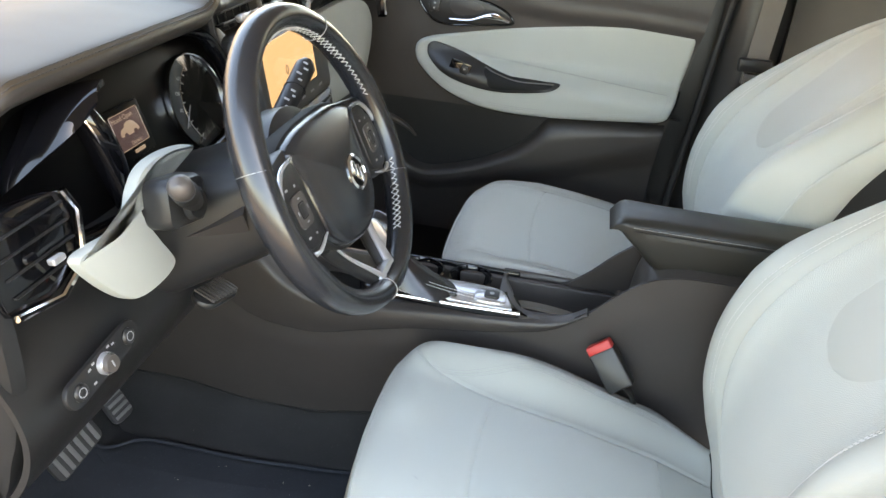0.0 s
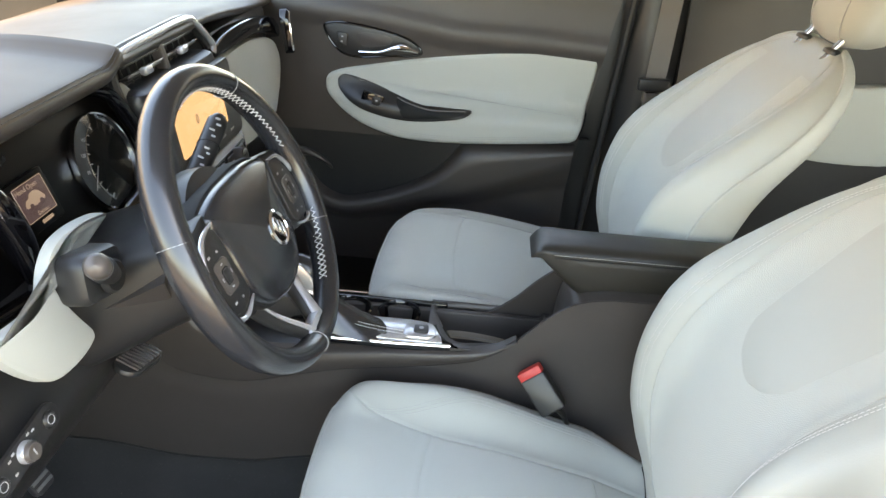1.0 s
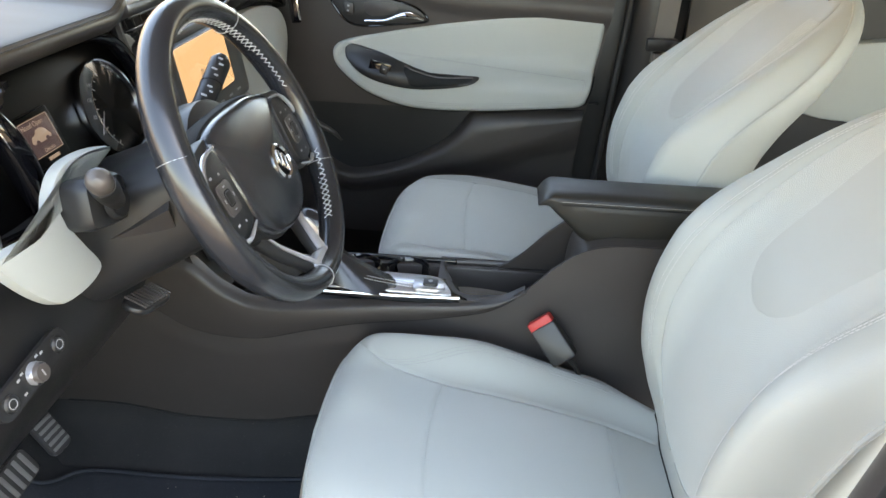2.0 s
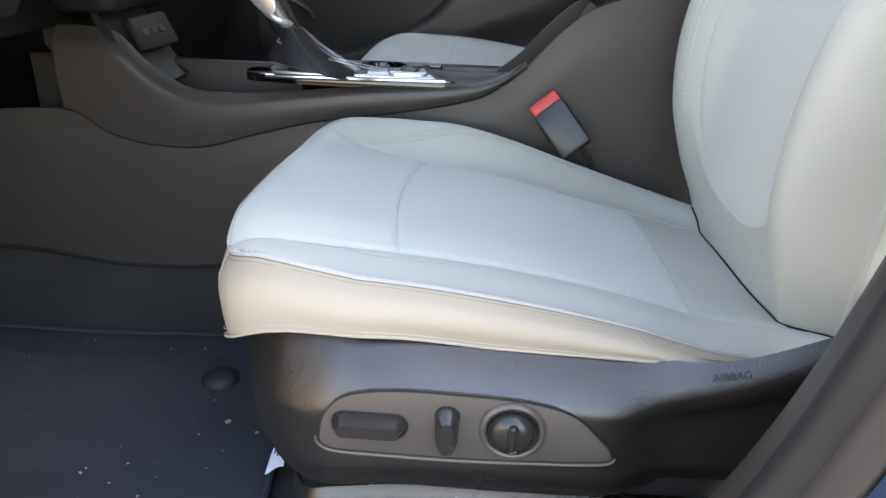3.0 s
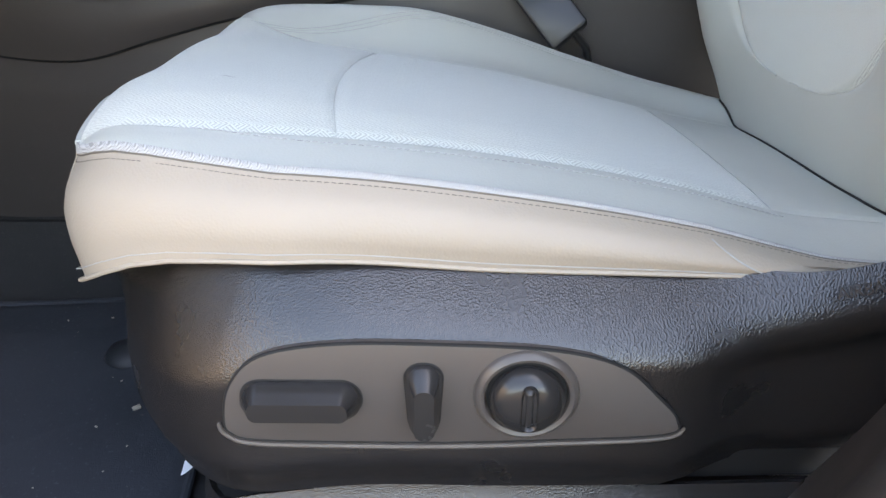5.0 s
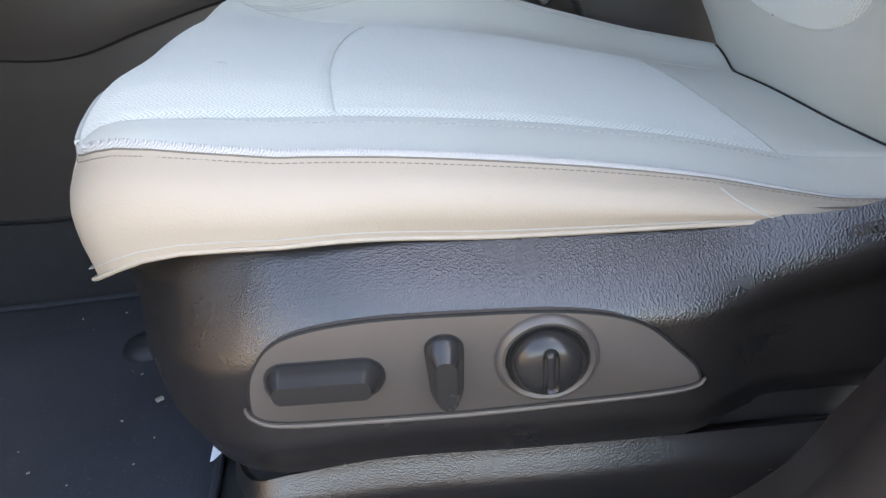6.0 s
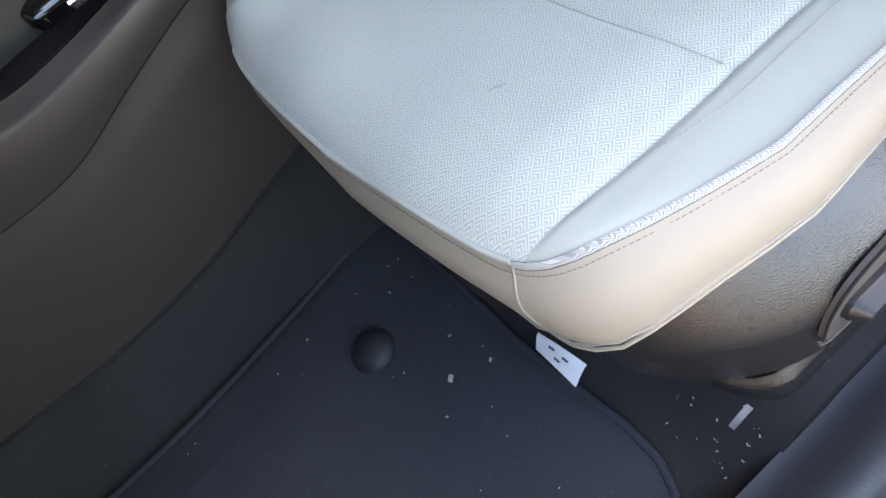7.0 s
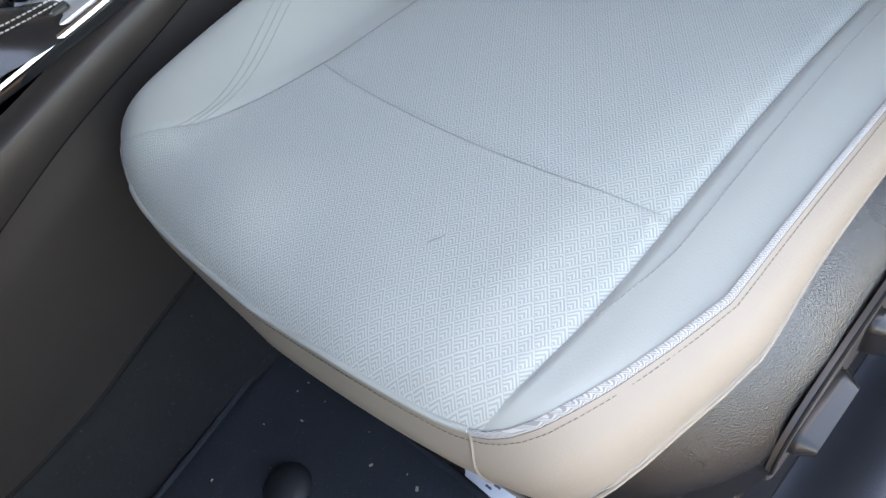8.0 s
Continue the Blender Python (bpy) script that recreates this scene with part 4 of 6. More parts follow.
mk("upper_side_panel", *panel_between([(x, z + 0.0012) for x, z in LOWER], UPPER, -0.50, 0.165, YC0 - 0.003, 70, 0.004, 0.016), TRIM, console, "dark brown-grey upper side panel", sharp=70)
mk("lower_side_panel", *panel_between(FOOT, [(-0.75, 0.66)] + [(x, z - 0.0012) for x, z in LOWER[1:]], -0.74, 0.64, YC0, 110, 0.002, 0.003), TRIM, console, "dark brown-grey lower side panel", sharp=70)
mk("panel_shadow_gap", *tube([(x, YC0 + 0.001, ip(x, LOWER)) for x in (-0.5 + 0.66 * k / 60 for k in range(61))], 0.0022, 6), GAP, console)
mk("foot_gap", *tube([(x, YC0 + 0.003, ip(x, FOOT) - 0.002) for x in (-0.70 + 0.66 * k / 50 for k in range(51))], 0.005, 6), GAP, console)
mk("far_side_panel", *block(1.30, 0.014, 0.42, 0.004, pose(0.03, YC1 - 0.007, 0.32)), TRIM, console)
tunnel = tagged(mk("floor_tunnel", *sheet(lambda u, v: (-1.0 + 2.4 * u, 1.165 + 0.035 * v + 0.055 * step(0.1, 0.7, v), 0.309 + 0.16 * v ** 1.8), 60, 20, 0.02), CARPET), "dark carpet up the side of the tunnel", "floor tunnel", kind="structure")
# box under the armrest
BOX = outline([(0.236, 0.50), (0.236, 0.62), (0.236, 0.700), (0.238, 0.76), (0.244, 0.82), (0.258, 0.850), (0.29, 0.866), (0.36, 0.870), (0.66, 0.872), (0.70, 0.80), (0.70, 0.50), (0.4, 0.46)], 5)
mk("storage_box", *plate(BOX, YC1 - YC0 - 0.022, side_at(YC1 - 0.016), 0.004), TRIM, console, "dark grey storage box below the armrest")
YM = (YC0 + YC1) / 2
mk("far_shoulder", *panel_between(FOOT, LOWER, 0.05, 0.64, YC1 + 0.004, 50, 0.002, -0.003), TRIM, console, "dark brown-grey far side panel", sharp=70)
# open storage bin: a rim with rounded corners, walls going down to a floor
OPEN = outline([(0.022, 1.380), (0.060, 1.392), (0.125, 1.393), (0.205, 1.394), (0.222, 1.378), (0.221, 1.350), (0.192, 1.298), (0.172, 1.286), (0.120, 1.280), (0.072, 1.275), (0.052, 1.288), (0.036, 1.330)], 6)
wide = [(min(max(x, 0.012), 0.245), min(max(y, 1.252), 1.403)) for x, y in offset(OPEN, -0.030)]
rim_rings = [[(x, y, 0.655) for x, y in OPEN], [(x, y, 0.738) for x, y in OPEN], [(x, y, 0.744) for x, y in offset(OPEN, -0.0015)], [(x, y, 0.7465) for x, y in offset(OPEN, -0.005)],
             [(x, y, 0.745) for x, y in wide], [(x, y, 0.70) for x, y in wide]]
mk("bin_rim", *loft(rim_rings, True, False), TRIM, console, "dark grey rim and walls of the open bin", sharp=50)
mk("bin_floor", *plate(offset(OPEN, -0.004), 0.010, pose(0, 0, 0.650), 0.001), GAP, console)
mk("shifter_base", *block(0.36, YC1 - YC0 - 0.02, 0.045, 0.004, pose(-0.17, YM, 0.645)), BLACK, console)
bez = mk("shift_bezel", *plate(outline([(-0.215, YC0 + 0.012), (-0.235, YC0 + 0.03), (-0.235, 1.300), (-0.20, 1.312), (-0.02, 1.312), (0.036, 1.318), (0.062, YC0 + 0.012), (0.055, YC0 + 0.004), (-0.1, YC0 + 0.003)], 4), 0.012, pose(0, 0, 0.734), 0.003), GLOSS, console, "glossy black shifter surround")
mk("gate_plate", *plate(outline([(-0.195, YC0 + 0.022), (-0.20, 1.315), (-0.16, 1.322), (-0.06, 1.323), (0.010, 1.318), (0.030, YC0 + 0.045), (0.040, YC0 + 0.016), (0.030, YC0 + 0.010), (-0.05, YC0 + 0.010), (-0.15, YC0 + 0.012)], 4), 0.006, pose(0, 0, 0.744), 0.002), SILVER, bez, "bright silver shift gate plate")
mk("button_plinth", *plate(outline([(-0.022, 1.302), (-0.028, 1.276), (-0.020, 1.264), (0.018, 1.264), (0.028, 1.276), (0.018, 1.304)], 4), 0.006, pose(0, 0, 0.749), 0.003), SILVER, bez, "raised silver button plinth")
mk("side_rail", *tube([(-0.20, YC0 + 0.006, 0.743), (-0.05, YC0 + 0.004, 0.745), (0.055, YC0 + 0.008, 0.746)], 0.0035, 8), CHROME, bez, "chrome strip")
mk("park_button", *block(0.026, 0.022, 0.008, 0.002, pose(0.002, 1.284, 0.752)), BLACK, bez, "black parking brake button")
mk("button_mark", *lathe([(0.003, 0), (0.0042, 0), (0.0042, 0.0004), (0.003, 0.0004)], pose(0.002, 1.284, 0.7598), 20), MARK, bez)
strip = mk("gear_strip", *block(0.115, 0.012, 0.004, 0.001, pose(-0.115, YC0 + 0.026, 0.7495)), GLOSS, bez, "black strip with gear letters")
for ch, x, mt in (("P", -0.165, RED), ("R", -0.142, MARK), ("N", -0.119, MARK), ("D", -0.096, MARK), ("L", -0.073, MARK)):
    fc = bpy.data.curves.new("gear_letter", "FONT")
    fc.body, fc.size, fc.extrude, fc.align_x, fc.align_y = ch, 0.008, 0.0002, "CENTER", "CENTER"
    fo = new("gear_letter", fc)
    fo.matrix_world = pose(x, YC0 + 0.026, 0.7538)
    fc.materials.append(mt)
    fo.parent = bez
for x in (-0.135, -0.045):
    cup = mk("cup_ring", *lathe([(0.031, -0.050), (0.036, -0.050), (0.0385, 0.0), (0.0405, 0.003), (0.0375, 0.0045), (0.0345, 0.0), (0.031, -0.048)], pose(x, 1.348, 0.744), 40), GLOSS, bez, "glossy black cup holder ring")
    mk("cup_floor", *lathe([(0, 0), (0.032, 0), (0.032, 0.0015), (0, 0.0015)], pose(x, 1.348, 0.696), 32), GAP, cup)
mk("cup_bridge", *block(0.265, 0.012, 0.012, 0.003, pose(-0.09, 1.390, 0.735)), GLOSS, bez, "glossy black far rim of the cup holders")
# shift lever: leather boot, silver-faced knob
lever = thing("shift_lever", "black leather and silver automatic shift lever with boot", "shift lever")
boot = []
for k in range(13):
    t = k / 12
    cxp, w, d = -0.115 - 0.055 * t ** 0.8, 0.075 * (1 - t) ** 1.4 + 0.017, 0.026 * (1 - t) + 0.015
    z = 0.750 + 0.058 * t
    boot.append([(cxp + (w + 0.002 * math.sin(9 * a + 5 * t)) * math.cos(a), 1.286 + d * math.sin(a), z + (0.016 * math.cos(a) * (-1) * (1 - t))) for a in (2 * math.pi * j / 32 for j in range(32))])
mk("boot", *loft(boot), LEATHER, lever, "black leather shift boot")
for off in (0.0, 0.006):
    stitches([(-0.185 + 0.16 * t, 1.2745 - 0.006 * math.sin(math.pi * t) - off, 0.792 - 0.036 * t ** 0.7 - 0.35 * off) for t in (k / 30 for k in range(31))], THREAD, lever, 0.0045, 0.0006)
mk("neck", *tube(curve([(-0.168, 1.292, 0.79), (-0.182, 1.292, 0.815), (-0.198, 1.292, 0.84)], 5), lambda t: 0.0165 + 0.004 * t, 20), LEATHER, lever)
knobm = axes((-0.206, 1.292, 0.853), (0.86, 0, -0.5), (0, 1, 0))
kr = []
for k in range(15):
    t = k / 14
    e = max(0.03, 1 - abs(2 * t - 1) ** 2.6) ** 0.5
    kr.append([knobm @ Vector((0.032 * (2 * t - 1), 0.022 * e * math.cos(a), 0.024 * e * math.sin(a))) for a in (2 * math.pi * j / 24 for j in range(24))])
mk("knob", *loft(kr), LEATHER, lever, "black shift knob")
mk("knob_face", *plate(outline([(-0.026, 0.0), (-0.020, 0.012), (0.0, 0.015), (0.022, 0.010), (0.03, 0.0), (0.022, -0.010), (0.0, -0.015), (-0.020, -0.012)], 4), 0.006, axes((-0.206, 1.274, 0.850), (0.62, 0, -0.78), (0.78, 0, 0.62)), 0.002), SILVER, lever, "bright silver knob cheek")
mk("neck_clasp", *tube([(-0.187 + 0.02 * math.cos(a), 1.292 + 0.0215 * math.sin(a), 0.821 - 0.010 * math.cos(a)) for a in (2 * math.pi * j / 28 for j in range(28))], 0.005, 8, True), SILVER, lever, "silver clasp round the neck")
# armrest lid
arm = thing("armrest", "black padded vinyl centre armrest lid with stitched edge", "armrest")
ARMREST = worn("armrest_vinyl", (0.024, 0.022, 0.018), 0.42, 900, 0.00016, 0.35, 8, 0.15)
UNDER = [(0.176, 0.948), (0.184, 0.926), (0.200, 0.906), (0.220, 0.887), (0.257, 0.852), (0.290, 0.847), (0.65, 0.855)]
ar = []
for k in range(49):
    t = (k / 48) ** 1.4
    x = 0.176 + 0.47 * t
    zt, zb = 0.937 - 0.022 * max(0.0, 1 - t / 0.06) ** 2.5, min(ip(x, UNDER), 0.913)
    wy = 0.048 * (1 - 0.22 * max(0.0, 1 - t / 0.08) ** 2)
    zc, hz = (zt + zb) / 2, max((zt - zb) / 2, 0.002)
    ring = []
    for a in (2 * math.pi * j / 48 for j in range(48)):
        c, w = math.cos(a), math.sin(a)
        lean = 0.008 * max(0.0, -w)
        crease = 0.0022 * math.exp(-((zc + hz * math.copysign(abs(w) ** 0.42, w) - 0.922) / 0.0025) ** 2) * step(0.0, 0.03, t)
        ring.append((x, 1.315 + (wy - lean - crease) * math.copysign(abs(c) ** 0.38, c), zc + hz * math.copysign(abs(w) ** 0.42, w) + 0.002 * max(0.0, w) * math.cos(c * 1.5)))
    ar.append(ring)
mk("pad", *loft(ar), ARMREST, arm, sharp=70)
edge_run = [(0.190 + 0.44 * t, 1.2672 + 0.008 * max(0.0, 1 - t / 0.06) ** 2) for t in (k / 60 for k in range(61))]
stitches([(x, y + 0.0006, 0.9275) for x, y in edge_run], SEAM, arm, 0.0046, 0.0005)
mk("seam", *tube([(x, y + 0.0012, 0.922) for x, y in edge_run], 0.0008, 6), GAP, arm)
# buckle
buckle = thing("seat_belt_buckle", "black seat belt buckle with red release button", "belt buckle")
bk = axes((0.2135, 1.2085, 0.7065), (0.76, 0.0, 0.65), (-0.59, 0.35, 0.72))
mk("body", *block(0.046, 0.072, 0.024, 0.004, bk @ pose(0, -0.008, -0.020), 0.005), BLACK, buckle)
mk("release_button", *block(0.043, 0.017, 0.021, 0.003, bk @ pose(0, 0.033, -0.0185), 0.004), RED, buckle, "red release button")
mk("stalk", *tube([bk @ Vector((0.004, -0.038, -0.010)), bk @ Vector((0.006, -0.060, -0.018)), (0.282, 1.225, 0.60)], 0.010, 10, flat=0.4), BLACK, buckle, "black buckle stalk")
# charging sockets in the cubby ahead of the shifter
cubby = thing("socket_panel", "small black panel with charging sockets ahead of the shifter", "socket panel")
sm = axes((-0.402, 1.345, 0.783), (0.12, 1, 0), (-0.50, 0, 1))
mk("plate", *plate(rrect(0.10, 0.05, 0.006), 0.008, sm, 0.002), BLACK, cubby)
for x in (-0.025, 0.0, 0.02):
    mk("socket", *plate(rrect(0.013, 0.009, 0.002, 4, x, 0), 0.0095, sm, 0.0008), SATIN, cubby)
tagged(mk("console_front_wall", *sheet(lambda u, v: (-0.36 - 0.12 * v ** 0.7, YC0 + 0.005 + (YC1 - YC0) * u, 0.72 + 0.20 * v), 10, 16, 0.01), BLACK), "black cubby wall where console meets dash", "console wall", kind="structure")

for ob in (console, lever, buckle, cubby, arm, bpy.data.objects["console_front_wall"]):
    ob.location = DROP
arm.location = DROP + Vector((0, 0.014, 0))

# ---- dashboard ----
dash = thing("dashboard", "dark stitched dashboard with pale accents", "dashboard")


def hood(y):
    """How strongly the cluster hood shows at y, 0 to 1."""
    return step(0.69, 0.76, y) * (1 - step(1.155, 1.21, y))


def dash_profile(y):
    h = hood(y)
    up = 0.032 * (1 - step(1.50, 1.92, y)) * step(1.12, 1.20, y)
    pts = [(-1.10, 1.10), (-0.95, 1.165), (-0.75, 1.200 + 0.03 * h + 0.5 * up), (-0.58, 1.210 + 0.046 * h), (-0.47 + 0.03 * h, 1.215 + 0.036 * h), (-0.435 + 0.025 * h, 1.208 + 0.034 * h), (-0.430 + 0.020 * h, 1.196 + 0.030 * h), (-0.45 + 0.015 * h, 1.184 + 0.030 * h), (-0.50, 1.176 + 0.028 * h), (-0.56, 1.14)]
    return curve([(x, y, z + up * step(-0.8, -0.6, x)) for x, z in pts], 6)


ys = [0.66 + (1.94 - 0.66) * k / 110 for k in range(111)]
prof = [dash_profile(y) for y in ys]
npf = len(prof[0]) - 1
mk("top_pad", *sheet(lambda u, v: prof[round(v * 110)][round(u * 31)], 31, 110, 0.006), DASHPAD, dash, "taupe soft dash top", sharp=70)
mk("hood_lip", *sheet(lambda u, v: prof[round(v * 110)][31 + round(u * (npf - 31))], npf - 31, 110, 0.006), TRIM, dash, "black grained lip under the dash top", sharp=70)
for off, r in ((0, 0.0009), (2, 0.0009)):
    stitches([prof[k][28 + off] + Vector((0.0006, 0, 0.0008)) for k in range(2, 50)], TRIM, dash, 0.006, r * 0.7)
# cluster: binnacle, bezel, gauges, info display
CLP = [(0.725, 1.07), (0.71, 1.15), (0.75, 1.205), (0.96, 1.215), (1.16, 1.205), (1.215, 1.15), (1.20, 1.06), (0.96, 1.035)]
cluster = mk("instrument_panel", *plate(outline(CLP, 6), 0.01, rear_at(-0.462, 18, 1.12), 0.003), DIAL, dash, "glossy black instrument panel")
mk("cluster_rim", *tube([rear_at(-0.436, 18, 1.12) @ Vector((a, b, 0)) for a, b in outline(CLP, 6)], 0.012, 10, True, 0.7), GLOSS, cluster)
gm = rear_at(-0.450, 18, 1.12) @ pose(1.130, 1.106, 0.0, 0, 0, -14) @ Matrix.Scale(1.26, 4)
gauge = mk("gauge_bezel", *lathe([(0.0525, 0.0), (0.0558, 0.0), (0.0558, 0.004), (0.0549, 0.0075), (0.0535, 0.0065), (0.0525, 0.002)], gm, 64), CHROME, cluster, "bright thin gauge ring")
mk("gauge_face", *lathe([(0, 0.001), (0.0525, 0.001), (0.0525, 0.002), (0, 0.002)], gm, 48), DIAL, gauge)
GAUGE = material("gauge_scale_grey", (0.035, 0.040, 0.042), 0.35)
crescent = [(0.0515 * math.cos(a), 0.0515 * math.sin(a)) for a in (radians(112 + 136 * j / 24) for j in range(25))] + [(0.020 + 0.050 * math.cos(a), 0.050 * math.sin(a)) for a in (radians(232 - 104 * j / 24) for j in range(25))]
mk("gauge_scale", *plate(crescent, 0.0010, gm @ pose(0, 0, 0.0022), 0.0002), GAUGE, gauge, "dark grey scale of the gauge")
mk("scale_ring", *tube([gm @ Vector((0.020 + 0.050 * math.cos(a), 0.050 * math.sin(a), 0.004)) for a in (radians(120 + 120 * j / 30) for j in range(31))], 0.0007, 6), RING, gauge)
for k in range(9):
    a = radians(125 + 110 * k / 8)
    mk("tick", *block(0.0045 if k % 2 == 0 else 0.0028, 0.0012, 0.0006, 0.0002, gm @ pose(0.020 + 0.0465 * math.cos(a), 0.0465 * math.sin(a), 0.0034, 0, 0, math.degrees(a))), MARK, gauge)
for k, txt in enumerate(("160", "120", "80", "40")):
    a = radians(138 + 27 * k)
    num = bpy.data.curves.new("scale_number", "FONT")
    num.body, num.size, num.extrude, num.align_x, num.align_y = txt, 0.0058, 0.0001, "CENTER", "CENTER"
    no = new("scale_number", num)
    no.matrix_world = gm @ pose(0.004 + 0.0400 * math.cos(a), 0.0400 * math.sin(a), 0.0034)
    num.materials.append(MARK)
    no.parent = gauge
mk("needle", *block(0.030, 0.0012, 0.001, 0.0003, gm @ pose(-0.026, -0.016, 0.0042, 0, 0, 58)), MARK, gauge)
info = mk("info_display", *plate(rrect(0.074, 0.066, 0.003, 3, 0.962, 1.120), 0.004, rear_at(-0.446, 18, 1.12), 0.001), DIAL, cluster, "small driver information screen")
LIT = material("display_glow", (0.02, 0.02, 0.02), 0.3)
LIT.node_tree.nodes["Principled BSDF"].inputs["Emission Color"].default_value = (0.75, 0.60, 0.52, 1)
LIT.node_tree.nodes["Principled BSDF"].inputs["Emission Strength"].default_value = 0.035
dm = rear_at(-0.4415, 18, 1.12)
INFO = material("display_field", (0.012, 0.010, 0.014), 0.25)
INFO.node_tree.nodes["Principled BSDF"].inputs["Emission Color"].default_value = (0.5, 0.35, 0.4, 1)
INFO.node_tree.nodes["Principled BSDF"].inputs["Emission Strength"].default_value = 0.012
mk("screen_field", *plate(rrect(0.058, 0.044, 0.0015, 3, 0.962, 1.125), 0.0004, rear_at(-0.4418, 18, 1.12), 0.0001), INFO, info)
mk("screen_frame", *tube([dm @ Vector((a, b, 0.0005)) for a, b in rrect(0.058, 0.044, 0.0015, 3, 0.962, 1.125)], 0.0005, 4, True), LIT, info)
for txt, a, b, size in (("Hood Open", 0.957, 1.1405, 0.0088), ("Dismiss", 0.966, 1.1075, 0.0070)):
    word2 = bpy.data.curves.new("screen_word", "FONT")
    word2.body, word2.size, word2.extrude, word2.align_x, word2.align_y = txt, size, 0.0001, "CENTER", "CENTER"
    wo2 = new("screen_word", word2)
    wo2.matrix_world = dm @ pose(a, b, 0.0004)
    word2.materials.append(LIT)
    wo2.parent = info
CARP = outline([(-0.017, -0.005), (-0.016, 0.003), (-0.009, 0.005), (-0.004, 0.0095), (0.008, 0.0095), (0.015, 0.004), (0.017, -0.005)], 4)
mk("car_picture", *plate([(x + 0.962, y + 1.124) for x, y in CARP], 0.0006, dm, 0.0002), LIT, info, "pale pictured car")
for dx in (-0.010, 0.010):
    mk("pictured_wheel", *lathe([(0, 0), (0.0038, 0), (0.0038, 0.0004), (0, 0.0004)], dm @ pose(0.962 + dx, 1.1185, 0.0006), 16), INFO, info)
mk("screen_bar", *plate(rrect(0.022, 0.0045, 0.001, 3, 0.966, 1.0965), 0.0006, dm, 0.0002), LIT, info)
# glossy cheek between the dash lip and the outer vent, and the fin that stands beside the cluster
CHEEK_TOP = curve([(-0.49, 0.790, 1.164), (-0.45, 0.836, 1.198), (-0.425, 0.862, 1.208), (-0.40, 0.872, 1.212)], 8)
CHEEK_LOW = curve([(-0.45, 0.738, 1.120), (-0.425, 0.768, 1.148), (-0.400, 0.796, 1.174), (-0.392, 0.838, 1.200)], 8)


def cheek(u, v):
    p = CHEEK_TOP[round(u * 24)].lerp(CHEEK_LOW[round(u * 24)], v)
    return p + Vector((0.3, -0.55, 0.5)) * 0.016 * math.sin(math.pi * v) * math.sin(math.pi * (0.12 + 0.80 * u)) ** 0.5


mk("cluster_cheek", *sheet(cheek, 24, 16, 0.006), GLOSS, cluster, "glossy black cheek beside the cluster", sharp=70)
fin_line = curve([(-0.436, 0.850, 1.196), (-0.418, 0.856, 1.172), (-0.410, 0.868, 1.130), (-0.410, 0.880, 1.080), (-0.412, 0.892, 1.040)], 8)
mk("cluster_fin", *tube(fin_line, lambda t: 0.005 + 0.009 * math.sin(math.pi * min(1.0, t * 0.85 + 0.12)), 16, flat=1.3), GLOSS, cluster, "glossy black fin beside the cluster", sharp=70)
mk("fin_edge", *tube([q + Vector((0.008, -0.010, 0.002)) for q in fin_line[4:20]], 0.0016, 6), CHROME, cluster, "thin bright edge of the fin")
# lower dash and knee panels
mk("knee_panel", *sheet(lambda u, v: (-0.50 + 0.10 * math.sin(math.pi * min(1, v * 0.9 + 0.15)) ** 0.8 - 0.02 * v, 0.655 + 0.42 * u, 0.79 + 0.28 * v), 30, 24, 0.008), BLACK, dash, "black knee panel", sharp=70)
mk("dash_end", *plate(outline([(-0.42, 1.16), (-0.40, 1.06), (-0.405, 0.95), (-0.43, 0.86), (-0.50, 0.76), (-0.75, 0.76), (-0.80, 1.10), (-0.60, 1.19)], 6), 0.02, side_at(0.672), 0.008), BLACK, dash, "black end cap of the dashboard")
mk("dash_core", *block(0.42, 1.30, 0.32, 0.02, pose(-0.73, CY, 0.82)), BLACK, dash)
WHITE = outline([(1.035, 1.068), (0.985, 1.078), (0.941, 1.077), (0.912, 1.060), (0.899, 1.036), (0.919, 0.990), (0.939, 0.951), (0.925, 0.938), (0.885, 0.936), (0.845, 0.945), (0.812, 0.975), (0.782, 1.018), (0.776, 1.038), (0.802, 1.040), (0.843, 1.036), (0.876, 1.044), (0.896, 1.068), (0.926, 1.086), (0.975, 1.087), (1.03, 1.076)], 5)
mk("accent_panel", *plate(WHITE, 0.016, rear_at(-0.410, 6, 1.0), 0.005), VINYL, dash, "pale vinyl accent below the cluster")
# outer vent
vent = mk("outer_vent", *plate(outline([(0.675, 1.03), (0.68, 1.10), (0.70, 1.125), (0.79, 1.115), (0.80, 1.09), (0.785, 1.04), (0.74, 1.02)], 5), 0.012, rear_at(-0.425, 10, 1.08), 0.004), GLOSS, dash, "glossy black outer air vent")
for k in range(4):
    mk("vent_blade", *block(0.10, 0.0022, 0.010, 0.0008, rear_at(-0.413, 10, 1.08) @ pose(0.738, 1.045 + 0.02 * k, -0.006)), BLACK, vent)
mk("vent_tab", *block(0.018, 0.008, 0.01, 0.002, rear_at(-0.400, 10, 1.08) @ pose(0.738, 1.065, 0)), SILVER, vent)
mk("vent_trim", *tube([rear_at(-0.408, 10, 1.08) @ Vector((a, b, 0)) for a, b in ((0.678, 1.03), (0.74, 1.017), (0.786, 1.037), (0.803, 1.09), (0.792, 1.118))], 0.004), CHROME, vent)
